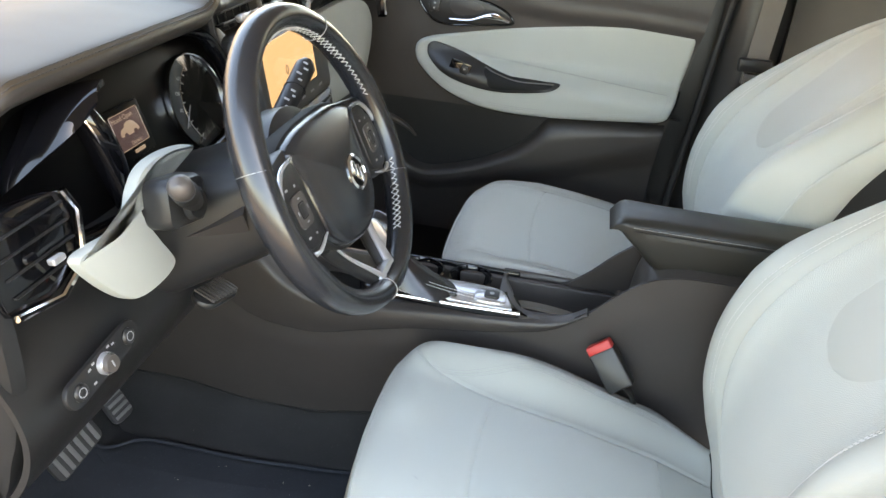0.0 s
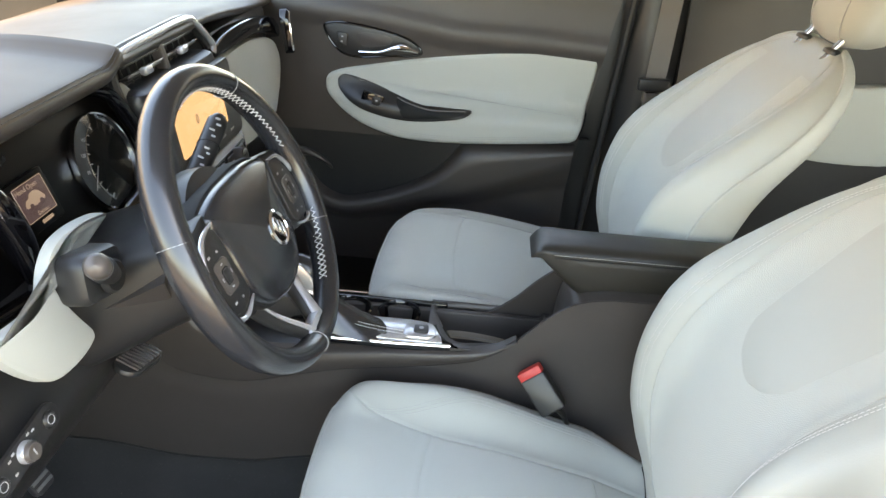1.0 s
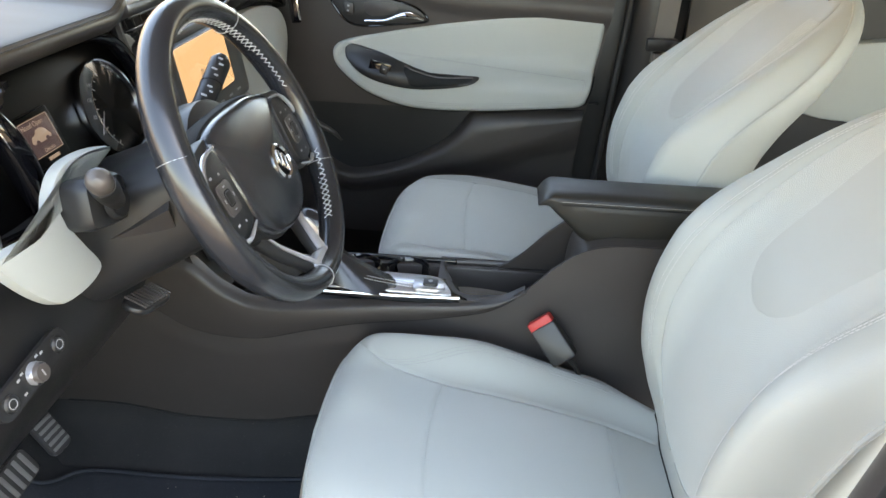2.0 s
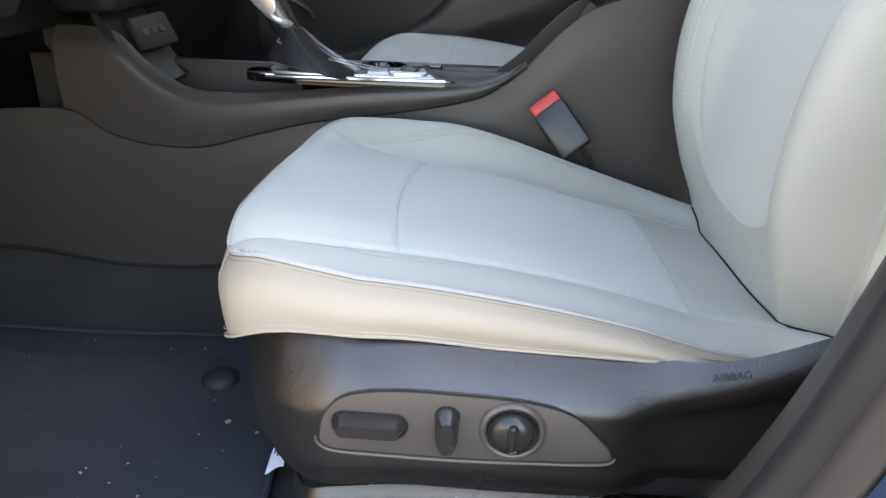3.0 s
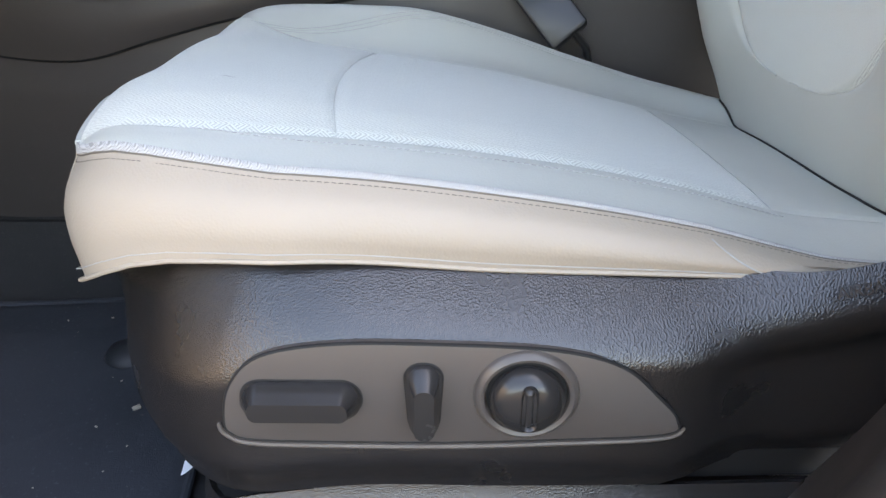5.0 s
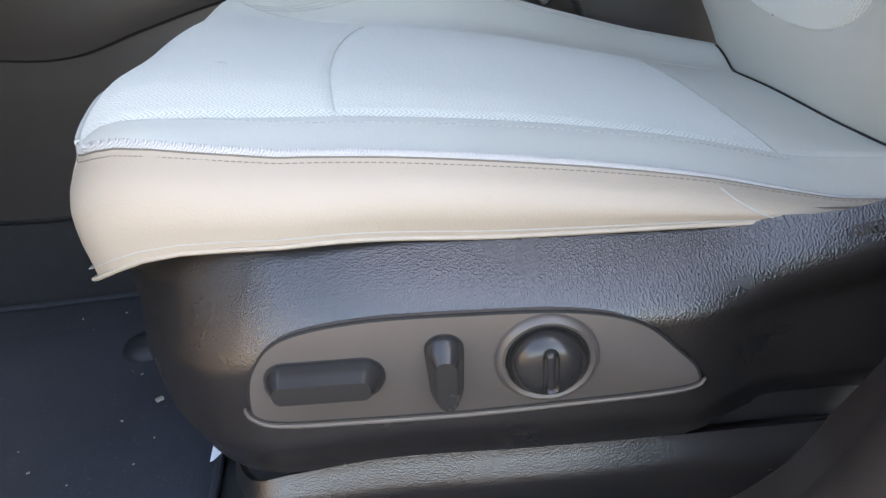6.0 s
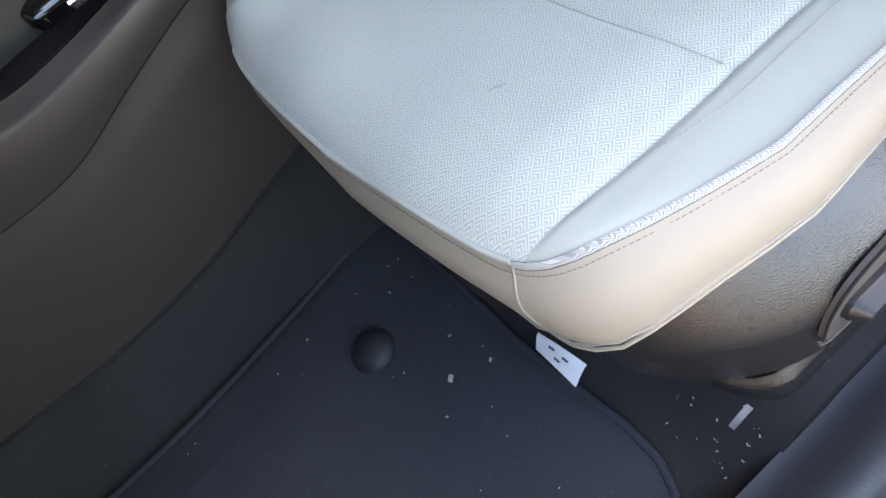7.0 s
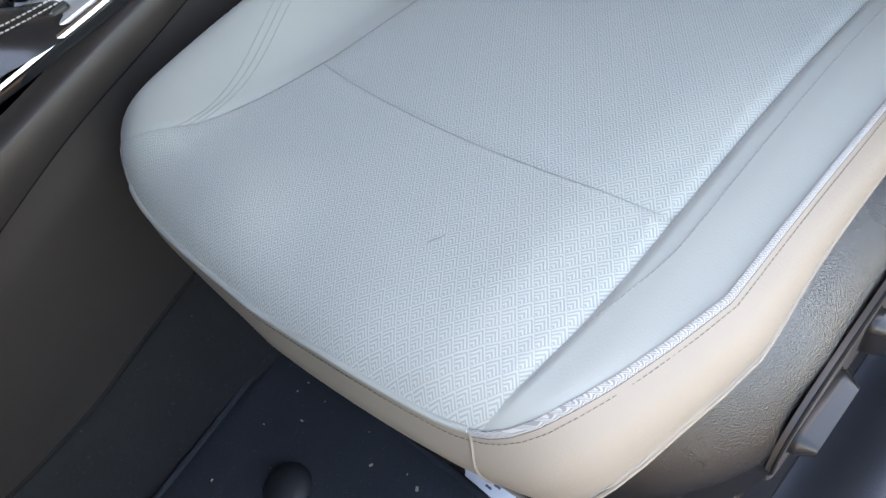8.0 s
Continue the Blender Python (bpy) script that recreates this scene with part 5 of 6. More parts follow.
# centre vents
cvm = rear_at(-0.452, 12, 1.22)
VP = outline([(1.188, 1.160), (1.178, 1.200), (1.188, 1.232), (1.215, 1.240), (1.34, 1.242), (1.455, 1.241), (1.485, 1.226), (1.525, 1.186), (1.520, 1.166), (1.48, 1.158), (1.34, 1.156), (1.22, 1.152)], 5)
cv = mk("centre_vent", *plate(VP, 0.004, cvm, 0.002), GAP, dash, "black centre air vents with silver brow")
mk("brow", *tube([cvm @ Vector((q.x, q.y, 0.022)) for q in curve([(1.196, 1.228, 0), (1.215, 1.238, 0), (1.34, 1.241, 0), (1.455, 1.240, 0), (1.485, 1.226, 0), (1.528, 1.184, 0), (1.520, 1.166, 0)], 6)], 0.0060, 10), SILVER, cv, "silver brow over the vents")
mk("frame", *tube([cvm @ Vector((a, b, 0.012)) for a, b in VP], 0.008, 8, True), BLACK, cv)
BEZEL_VENT = worn("satin_grey", (0.22, 0.215, 0.20), 0.35, 1600, 0.00005, 0.2)
mk("end_cheek", *plate(outline([(1.190, 1.165), (1.183, 1.195), (1.195, 1.200), (1.215, 1.180), (1.235, 1.158), (1.21, 1.155)], 4), 0.018, cvm, 0.004), BEZEL_VENT, cv, "satin grey cheek at the vent end")
mk("divider", *block(0.012, 0.070, 0.022, 0.004, cvm @ pose(1.335, 1.200, 0.002)), SATIN, cv)
for gx, gw in ((1.268, 0.120), (1.405, 0.130)):
    for k in range(3):
        mk("vent_blade", *block(gw, 0.0032, 0.018, 0.001, cvm @ pose(gx, 1.180 + 0.019 * k, 0.001)), BLACK, cv)
    mk("vent_line", *block(gw, 0.0022, 0.004, 0.0008, cvm @ pose(gx, 1.203, 0.018)), SILVER, cv)
    for k in range(5):
        mk("inner_vane", *block(0.002, 0.070, 0.005, 0.0006, cvm @ pose(gx - 0.05 + 0.025 * k, 1.198, 0.002)), BLACK, cv)
    mk("vent_tab", *block(0.026, 0.014, 0.014, 0.005, cvm @ pose(gx - 0.01, 1.201, 0.018)), SILVER, cv)
# touch screen and climate row
scm = rear_at(-0.385, 8, 1.10)
scr = thing("touch_screen", "touch screen in the centre of the dash, tan reflection put in as glow", "screen")
BEZEL = worn("grey_bezel", (0.07, 0.067, 0.062), 0.35, 1600, 0.00005, 0.2)
mk("bezel", *plate(rrect(0.285, 0.135, 0.012, 5, 1.345, 1.108), 0.014, scm, 0.003), BEZEL, scr, "grey screen surround")
# the tan reflection on the glass is put in as emission
SHOW = material("screen_reflection_glow", (0.02, 0.02, 0.02), 0.12)
SHOW.node_tree.nodes["Principled BSDF"].inputs["Emission Color"].default_value = (1.0, 0.66, 0.38, 1)
SHOW.node_tree.nodes["Principled BSDF"].inputs["Emission Strength"].default_value = 0.075
mk("glass", *plate(rrect(0.200, 0.098, 0.006, 4, 1.322, 1.124), 0.0155, scm, 0.001), SHOW, scr, "lit tan screen")
mk("screen_glyph", *tube([scm @ Vector((1.30 + 0.004 * math.cos(a), 1.118 + 0.007 * math.sin(a), 0.0157)) for a in (2 * math.pi * j / 20 for j in range(20))], 0.0007, 5, True), INK, scr)
for k in range(5):
    mk("menu_bar", *plate(rrect(0.016, 0.004, 0.001, 2, 1.265 + 0.042 * k, 1.057), 0.0146, scm, 0.0003), MARK, scr)
mk("stack_body", *block(0.10, 0.285, 0.32, 0.02, pose(-0.435, 1.335, 0.85)), BLACK, dash, "black centre stack")
mk("stack_shoulder", *block(0.08, 0.30, 0.055, 0.015, pose(-0.438, 1.335, 1.135)), BLACK, dash)
clm = rear_at(-0.378, 8, 1.01)
clim = mk("climate_row", *plate(rrect(0.285, 0.058, 0.012, 5, 1.345, 1.010), 0.018, clm, 0.005), SILVER, dash, "satin silver climate control row")
mk("climate_face", *plate(rrect(0.262, 0.034, 0.006, 5, 1.345, 1.008), 0.0195, clm, 0.001), GLOSS, clim)
for k in range(5):
    mk("climate_button", *plate(rrect(0.034, 0.022, 0.003, 3, 1.245 + 0.05 * k, 1.008), 0.022, clm, 0.002), BLACK, clim)
    mk("button_mark", *plate(rrect(0.007, 0.003, 0.001, 2, 1.245 + 0.05 * k, 1.008), 0.0224, clm, 0.0002), MARK, clim)
dial = mk("volume_dial", *lathe([(0, 0), (0.017, 0), (0.016, 0.016), (0.013, 0.018), (0, 0.018)], clm @ pose(1.42, 1.008, 0.019), 28), BLACK, clim, "black dial with bright ring")
mk("dial_ring", *lathe([(0.011, 0), (0.014, 0), (0.014, 0.001), (0.011, 0.001)], clm @ pose(1.42, 1.008, 0.037), 28), CHROME, dial)
# passenger side of the dash
PW = outline([(1.50, 1.135), (1.60, 1.148), (1.75, 1.146), (1.88, 1.122), (1.925, 1.085), (1.92, 1.04), (1.87, 0.985), (1.80, 0.95), (1.62, 0.955), (1.50, 0.99)], 5)
mk("passenger_panel", *plate(PW, 0.03, rear_at(-0.440, 6, 1.05), 0.008, 0.004), VINYL, dash, "pale vinyl panel ahead of the passenger")
mk("passenger_upper", *plate(outline([(1.48, 1.160), (1.58, 1.190), (1.75, 1.190), (1.88, 1.172), (1.935, 1.145), (1.93, 1.115), (1.88, 1.132), (1.75, 1.155), (1.58, 1.158)], 5), 0.026, rear_at(-0.435, 6, 1.1), 0.006), GLOSS, dash, "dark glossy strip above the pale panel")
mk("panel_trim", *tube([rear_at(-0.410, 6, 1.05) @ Vector((a, b, 0)) for a, b in ((1.50, 1.12), (1.53, 1.08), (1.555, 1.03))], 0.003), SILVER, dash, "short silver trim bar")
mk("passenger_backing", *block(0.08, 0.46, 0.30, 0.02, pose(-0.48, 1.70, 0.90)), BLACK, dash)
mk("glovebox", *sheet(lambda u, v: (-0.43 - 0.10 * (1 - v), 1.48 + 0.45 * u, 0.66 + 0.29 * v), 20, 12, 0.01), BLACK, dash, "black glovebox lid")
pv = mk("passenger_vent", *plate(outline([(1.915, 1.09), (1.912, 1.15), (1.922, 1.18), (1.935, 1.17), (1.938, 1.10), (1.93, 1.08)], 5), 0.02, rear_at(-0.400, 6, 1.12), 0.004), GLOSS, dash, "narrow outer vent")
mk("vent_trim", *tube([rear_at(-0.378, 6, 1.12) @ Vector((a, b, 0)) for a, b in ((1.916, 1.09), (1.912, 1.12), (1.915, 1.16), (1.924, 1.178))], 0.003), CHROME, pv)
# light switches
lm = axes((-0.392, 0.765, 0.912), (0.02, 1, 0.14), (-0.22, -0.14, 1))
lights = thing("light_switch_panel", "dark oval headlight switch panel with silver knob", "light switch")
mk("plate", *plate(rrect(0.132, 0.034, 0.016, 7), 0.006, lm, 0.002), BLACK, lights, "dark oval plate")
mk("knob", *lathe([(0, 0), (0.0115, 0), (0.0115, 0.010), (0.0100, 0.013), (0.0, 0.013)], lm @ pose(0, 0, 0.005), 28), SATIN, lights, "round light knob")
mk("knob_ring", *lathe([(0.0112, 0), (0.0135, 0), (0.0135, 0.006), (0.0125, 0.0085), (0.0112, 0.007)], lm @ pose(0, 0, 0.005), 28), SILVER, lights)
for x in (-0.046, 0.046):
    mk("dial", *lathe([(0, 0), (0.0105, 0), (0.0105, 0.003), (0.008, 0.005), (0, 0.004)], lm @ pose(x, 0, 0.005), 24), BLACK, lights)
    mk("dial_mark", *tube([lm @ Vector((x + 0.0055 * math.cos(a), 0.0055 * math.sin(a), 0.0096)) for a in (2 * math.pi * j / 20 for j in range(20))], 0.0006, 5, True), MARK, lights)
mk("knob_mark", *block(0.002, 0.009, 0.001, 0.0003, lm @ pose(0, 0, 0.0176)), MARK, lights)
for x, y in ((-0.022, 0.010), (-0.014, 0.0125), (0.014, 0.0125), (0.022, 0.010), (-0.024, -0.008)):
    mk("symbol", *block(0.005, 0.0028, 0.0006, 0.0002, lm @ pose(x, y, 0.0058)), MARK, lights)

# ---- steering column and wheel ----
WC, WU = Vector((-0.192, 1.0115, 1.0935)), Vector((-0.4094, 0, 0.9124))
wm = axes(WC, (0, 1, 0), WU)            # x to the car's right, y up the wheel, z to the driver
column = thing("steering_column", "black plastic steering column shroud", "steering column")
cr = []
for k in range(15):
    t = k / 14
    w, h = 0.088 + 0.030 * t, 0.066 + 0.014 * t
    c = wm @ Vector((0, -0.012 - 0.005 * t, -0.055 - 0.20 * t))
    ey = wm.to_3x3() @ Vector((0, 1, 0))
    cr.append([c + Vector((0, 1, 0)) * w * math.copysign(abs(math.cos(a)) ** 0.6, math.cos(a)) + ey * h * math.copysign(abs(math.sin(a)) ** 0.6, math.sin(a)) for a in (2 * math.pi * j / 36 for j in range(36))])
mk("shroud", *loft(cr), BLACK, column, sharp=60)
mk("collar", *lathe([(0.0, 0.0), (0.085, 0.0), (0.092, 0.02), (0.088, 0.045), (0.06, 0.055), (0, 0.055)], wm @ pose(0, -0.005, -0.085), 40), BLACK, column, "round black collar behind the wheel")
mk("tilt_lever", *block(0.085, 0.040, 0.012, 0.005, axes((-0.37, 0.985, 0.868), (0.1, 1, -0.22), (-0.9, 0.1, 0.35)), 0.02), BLACK, column, "ribbed black column release lever")
lever_m = axes((-0.37, 0.985, 0.868), (0.1, 1, -0.22), (-0.9, 0.1, 0.35))
for k in range(9):
    mk("rib", *block(0.003, 0.034, 0.003, 0.0008, lever_m @ pose(-0.03 + 0.0075 * k, 0, 0.013)), SATIN, column)
mk("lower_cover", *sheet(lambda u, v: (-0.47 + 0.20 * v, 0.905 + 0.255 * u, 0.885 + 0.085 * v + 0.085 * (2 * u - 1) ** 4 - 0.010 * math.sin(math.pi * v)), 24, 14, 0.02), TRIM, column, "dark lower column cover", sharp=70)
wheel = thing("steering_wheel", "black leather steering wheel with silver trim and pale stitching", "steering wheel")
R0 = 0.1875


def rim_at(a, r=R0, dz=0.0):
    return wm @ Vector((r * math.sin(a), r * math.cos(a) * 0.985, dz))


nr = 120
rr = []
for k in range(nr):
    a = 2 * math.pi * k / nr
    thick = 0.0170 + 0.0012 * math.exp(-((abs(math.sin(a)) - 0.95) / 0.2) ** 2)
    er = wm.to_3x3() @ Vector((math.sin(a), math.cos(a), 0))
    ez = wm.to_3x3() @ Vector((0, 0, 1))
    c = rim_at(a)
    rr.append([c + er * math.cos(b) * thick * 0.95 + ez * math.sin(b) * thick * 1.15 for b in (2 * math.pi * j / 20 for j in range(20))])
rr.append(rr[0])
mk("rim", *loft(rr, True, False), LEATHER, wheel, "worn black leather rim")
for deg in (-72, 35, 118, 188):
    a = radians(deg)
    er, ez = wm.to_3x3() @ Vector((math.sin(a), math.cos(a), 0)), wm.to_3x3() @ Vector((0, 0, 1))
    mk("rim_seam", *tube([rim_at(a) + er * math.cos(b) * 0.0168 + ez * math.sin(b) * 0.0202 for b in (2 * math.pi * j / 28 for j in range(28))], 0.0006, 6, True), SEAM, wheel)
for lo, hi in ((-15, 78), (112, 150)):
    lace, count = [], round((hi - lo) / 2.9)
    for k in range(count):
        a, b = radians(lo + (hi - lo) * k / count), radians(lo + (hi - lo) * (k + 1) / count)
        for s1, s2 in ((0.0060, -0.0060), (-0.0060, 0.0060)):
            lace.append(tube([rim_at(a, R0 - 0.0163, 0.004 + s1), rim_at(b, R0 - 0.0163, 0.004 + s2)], 0.0006, 4))
    mk("lacing", *join(*lace), THREAD, wheel, "pale cross-stitched lacing")
# hub and airbag pad, nearly flush with the rim
wt = wm @ pose(0.008, 0, 0, 0, 0, -1.5)


def mirrored(points):
    """A closed outline from the points of its right half, top to bottom."""
    return outline(points + [(-x, y) for x, y in points[::-1] if abs(x) > 1e-6], 5)


HUB = mirrored([(0.0, 0.061), (0.055, 0.059), (0.098, 0.049), (0.104, 0.034), (0.096, 0.002), (0.093, -0.040), (0.083, -0.072), (0.060, -0.096), (0.030, -0.107), (0.0, -0.110)])
mk("hub_back", *plate(offset(HUB, -0.005), 0.030, wt @ pose(0, 0, -0.046), 0.006), GAP, wheel)
mk("airbag_cover", *plate(HUB, 0.020, wt @ pose(0, 0, -0.020), 0.010, 0.010), LEATHER, wheel, "smooth black airbag cover", sharp=60)
mk("hub_emblem", *tube([wt @ Vector((0.060 + 0.006 * math.cos(a), -0.058 + 0.008 * math.sin(a), 0.0035)) for a in (math.pi * j / 10 for j in range(11))], 0.0005, 5), RUBBER, wheel)
bad = mk("badge", *lathe([(0, 0), (0.0215, 0), (0.0215, 0.003), (0.0190, 0.0050), (0.0175, 0.0028), (0, 0.0028)], wt @ pose(0.018, -0.030, 0.0085) @ Matrix.Diagonal((1.15, 1.15, 1, 1)), 40), CHROME, wheel, "round chrome badge")
mk("badge_field", *lathe([(0, 0), (0.0185, 0), (0.0185, 0.0008), (0, 0.0008)], wt @ pose(0.018, -0.030, 0.0112), 36), GLOSS, bad)
for k in (-1, 0, 1):
    mk("badge_bar", *plate(outline([(-0.0045, 0.009), (0.0045, 0.009), (0.004, -0.004), (0.0, -0.010), (-0.004, -0.004)], 3), 0.0028, wt @ pose(0.018 + 0.0085 * k, -0.030 - 0.0075 * k, 0.0115, 0, 0, -20), 0.0008), CHROME, bad)
for sgn in (-1, 1):
    def sided(points):
        return outline([(x * sgn, y) for x, y in points], 5)
    mk("spoke", *plate(sided([(0.085, 0.046), (0.130, 0.046), (0.174, 0.034), (0.180, -0.010), (0.175, -0.060), (0.140, -0.074), (0.085, -0.060), (0.070, -0.02)]), 0.018, wt @ pose(0, 0, -0.026), 0.005), BLACK, wheel, "black side spoke")
    pad_ob = mk("button_pad", *plate(sided([(0.106, 0.034), (0.136, 0.028), (0.157, 0.008), (0.164, -0.024), (0.157, -0.052), (0.136, -0.062), (0.102, -0.054), (0.100, -0.016)]), 0.007, wt @ pose(0, 0, -0.008), 0.0018), BLACK, wheel, "black button pad")
    mk("silver_edge", *tube([wt @ Vector((q.x, q.y, -0.0005)) for q in curve([(0.104 * sgn, 0.040, 0), (0.140 * sgn, 0.034, 0), (0.162 * sgn, 0.010, 0), (0.170 * sgn, -0.024, 0), (0.162 * sgn, -0.056, 0), (0.136 * sgn, -0.069, 0), (0.100 * sgn, -0.060, 0)], 6)], lambda t: 0.0012 + 0.0026 * math.sin(math.pi * t) ** 0.5, 8), SILVER, wheel, "silver trim round the buttons")
    cxb, cyb = 0.131 * sgn, -0.016
    ring_pts = rrect(0.034, 0.040, 0.008, 5, cxb, cyb)
    mk("pad_button", *plate(ring_pts, 0.0090, wt @ pose(0, 0, -0.008), 0.0012), SATIN, pad_ob, "dark grey rocker button")
    mk("pad_gap", *plate(rrect(0.017, 0.020, 0.004, 4, cxb, cyb), 0.0093, wt @ pose(0, 0, -0.008), 0.0004), GAP, pad_ob)
    mk("pad_centre", *plate(rrect(0.014, 0.017, 0.003, 4, cxb, cyb), 0.0105, wt @ pose(0, 0, -0.008), 0.0010), BLACK, pad_ob)
    for dx, dy, w, h in ((0, 0.0145, 0.005, 0.0018), (0.0125, 0, 0.0018, 0.005), (0, -0.0145, 0.005, 0.0018), (-0.0125, 0, 0.0018, 0.005), (-0.013, 0.030, 0.006, 0.003), (0.008, 0.028, 0.004, 0.003), (-0.010, -0.032, 0.006, 0.003), (0.010, -0.034, 0.004, 0.003)):
        mk("button_mark", *plate(rrect(w, h, 0.0006, 2, cxb + dx, cyb + dy), 0.0096 if abs(dy) < 0.02 else 0.0074, wt @ pose(0, 0, -0.008), 0.0002), MARK, pad_ob)
# split lower spoke: two arms that run forward to the rim's foot and meet there
for sgn in (-1, 1):
    line = curve([(0.066 * sgn, -0.092, -0.034), (0.050 * sgn, -0.122, -0.028), (0.030 * sgn, -0.155, -0.014), (0.014 * sgn, -0.182, -0.002)], 6)
    mk("lower_spoke", *tube([wt @ q for q in line], 0.013, 12, flat=0.8), BLACK, wheel, "black lower spoke arm")
    mk("spoke_trim", *tube([wt @ (q + Vector((-0.004 * sgn, 0, 0.0095))) for q in line], lambda t: 0.0045 + 0.0045 * t, 10, flat=0.55), SILVER, wheel, "satin silver spoke trim")
mk("spoke_foot", *plate(outline([(-0.030, -0.166), (0.0, -0.160), (0.030, -0.166), (0.026, -0.188), (0.0, -0.192), (-0.026, -0.188)], 4), 0.014, wt @ pose(0, 0, -0.008), 0.004), SILVER, wheel, "satin silver foot of the spoke")


def wiper_stalk():
    st = thing("wiper_stalk", "black wiper stalk with white symbols", "control stalk")
    b, t = Vector((-0.30, 1.05, 1.085)), Vector((-0.285, 1.172, 1.170))
    d = (t - b).normalized()
    mk("stem", *tube([b.lerp(t, k / 16) for k in range(17)], lambda u: 0.0095 if u < 0.28 else 0.0150 - 0.0004 * u - 0.006 * max(0.0, (u - 0.93) / 0.07) ** 2, 24), BLACK, st, sharp=50)
    mk("grip_line", *tube([b.lerp(t, 0.66) + (Vector((0, -d.z, d.y)).normalized() * math.cos(a) + Vector((1, 0, 0)) * math.sin(a)) * 0.0152 for a in (2 * math.pi * j / 24 for j in range(24))], 0.0007, 6, True), GAP, st)
    side = Vector((0.45, -0.55, 0.70))
    side = (side - d * side.dot(d)).normalized()
    other = d.cross(side)
    for k, w, off in ((0.40, 0.006, 0.002), (0.47, 0.008, -0.003), (0.53, 0.005, 0.004), (0.58, 0.007, 0.0), (0.72, 0.006, 0.002), (0.78, 0.008, -0.003), (0.85, 0.007, 0.003), (0.91, 0.007, -0.001)):
        mk("symbol", *block(0.0030, w, 0.0006, 0.0002, axes(b.lerp(t, k) + side * 0.0146 + other * off, d, side.cross(d))), MARK, st)
    return st


def turn_stalk():
    st = thing("turn_signal_stalk", "black turn signal stalk with pale rounded end", "control stalk")
    m = Matrix.Translation((-0.318, 0.880, 1.078)) @ Vector((0.040, -0.090, 0.066)).to_track_quat("Z", "Y").to_matrix().to_4x4()
    mk("stem", *lathe([(0, 0.0), (0.012, 0.0), (0.0125, 0.030), (0.0140, 0.036), (0.0148, 0.060), (0.0140, 0.086), (0.0, 0.086)], m, 32), BLACK, st, sharp=45)
    mk("end_cap", *lathe([(0, 0.087), (0.0136, 0.087), (0.0135, 0.100), (0.0120, 0.108), (0.0080, 0.113), (0.0, 0.1145)], m, 32), SATIN, st, "rounded grey end cap", sharp=60)
    for k in range(3):
        mk("symbol", *block(0.003, 0.006, 0.0006, 0.0002, m @ pose(0.0, 0.0146, 0.046 + 0.010 * k, -90, 0, 0)), MARK, st)
    return st


ws, ts = wiper_stalk(), turn_stalk()
mk("stalk_housing", *block(0.076, 0.060, 0.046, 0.012, axes((-0.372, 0.892, 1.066), (0.10, 1, -0.20), (-0.12, 0.2, 1)), 0.014), BLACK, column, "square housing of the turn signal stalk")
mk("stalk_collar", *lathe([(0, 0), (0.020, 0), (0.020, 0.004), (0.017, 0.008), (0, 0.008)], axes((-0.322, 0.886, 1.072), (0.10, 1, -0.20), (-0.12, 0.2, 1)), 32), GAP, column)

# ---- passenger door ----
door = thing("passenger_door", "closed passenger door with dark trim and pale vinyl inset", "car door")
DY = 2.035
CREASE = [(-0.46, 1.112), (-0.383, 1.107), (-0.186, 1.090), (0.007, 1.066), (0.191, 1.062), (0.37, 1.052)]
REAR_EDGE = [(0.45, 0.25), (0.556, 0.273), (0.723, 0.315), (0.90, 0.340), (1.051, 0.362), (1.20, 0.390)]


def upper_skin(u, v):
    z = 0.80 + 0.385 * v
    x = -0.48 + (ip(z, REAR_EDGE) + 0.48) * u
    c = z - ip(x, CREASE)
    return (x, 2.052 - 0.009 * math.exp(-(c / 0.022) ** 2) + 0.012 * step(0.0, 0.10, c) + 0.30 * max(0.0, z - 1.165), z + 0.008 * u * v)


mk("upper_trim", *sheet(lambda u, v: upper_skin(1 - u, v), 60, 44, 0.02), TRIM, door, "dark grey sculpted upper door trim", sharp=70)
LIP = [(-0.44, 0.79), (-0.405, 0.736), (-0.375, 0.676), (-0.339, 0.634), (-0.278, 0.607), (-0.217, 0.612), (-0.107, 0.646), (-0.018, 0.699), (0.02, 0.740), (0.05, 0.785), (0.10, 0.803), (0.34, 0.812)]
BAND = [(-0.44, 0.66), (-0.339, 0.615), (-0.264, 0.589), (-0.17, 0.605), (0.039, 0.670), (0.20, 0.730), (0.34, 0.785)]


def pocket(u, v):
    """The door pocket's front: a rounded lip, a band below it, then a hollow down to the door's foot."""
    t = 1 - v
    x = -0.44 + 0.78 * u
    top, band = ip(x, LIP), ip(x, BAND)
    x = -0.44 + (ip(top - 0.1 * t, REAR_EDGE) + 0.435) * u
    if t < 0.45:
        k = t / 0.45
        return (x, 2.046 - 0.034 * math.sin(math.pi * 0.5 * min(1, k * 1.7)), top + (band - top) * k ** 1.4)
    k = (t - 0.45) / 0.55
    return (x, 2.012 + 0.022 * step(0.0, 0.25, k), band + (0.43 - band) * k)


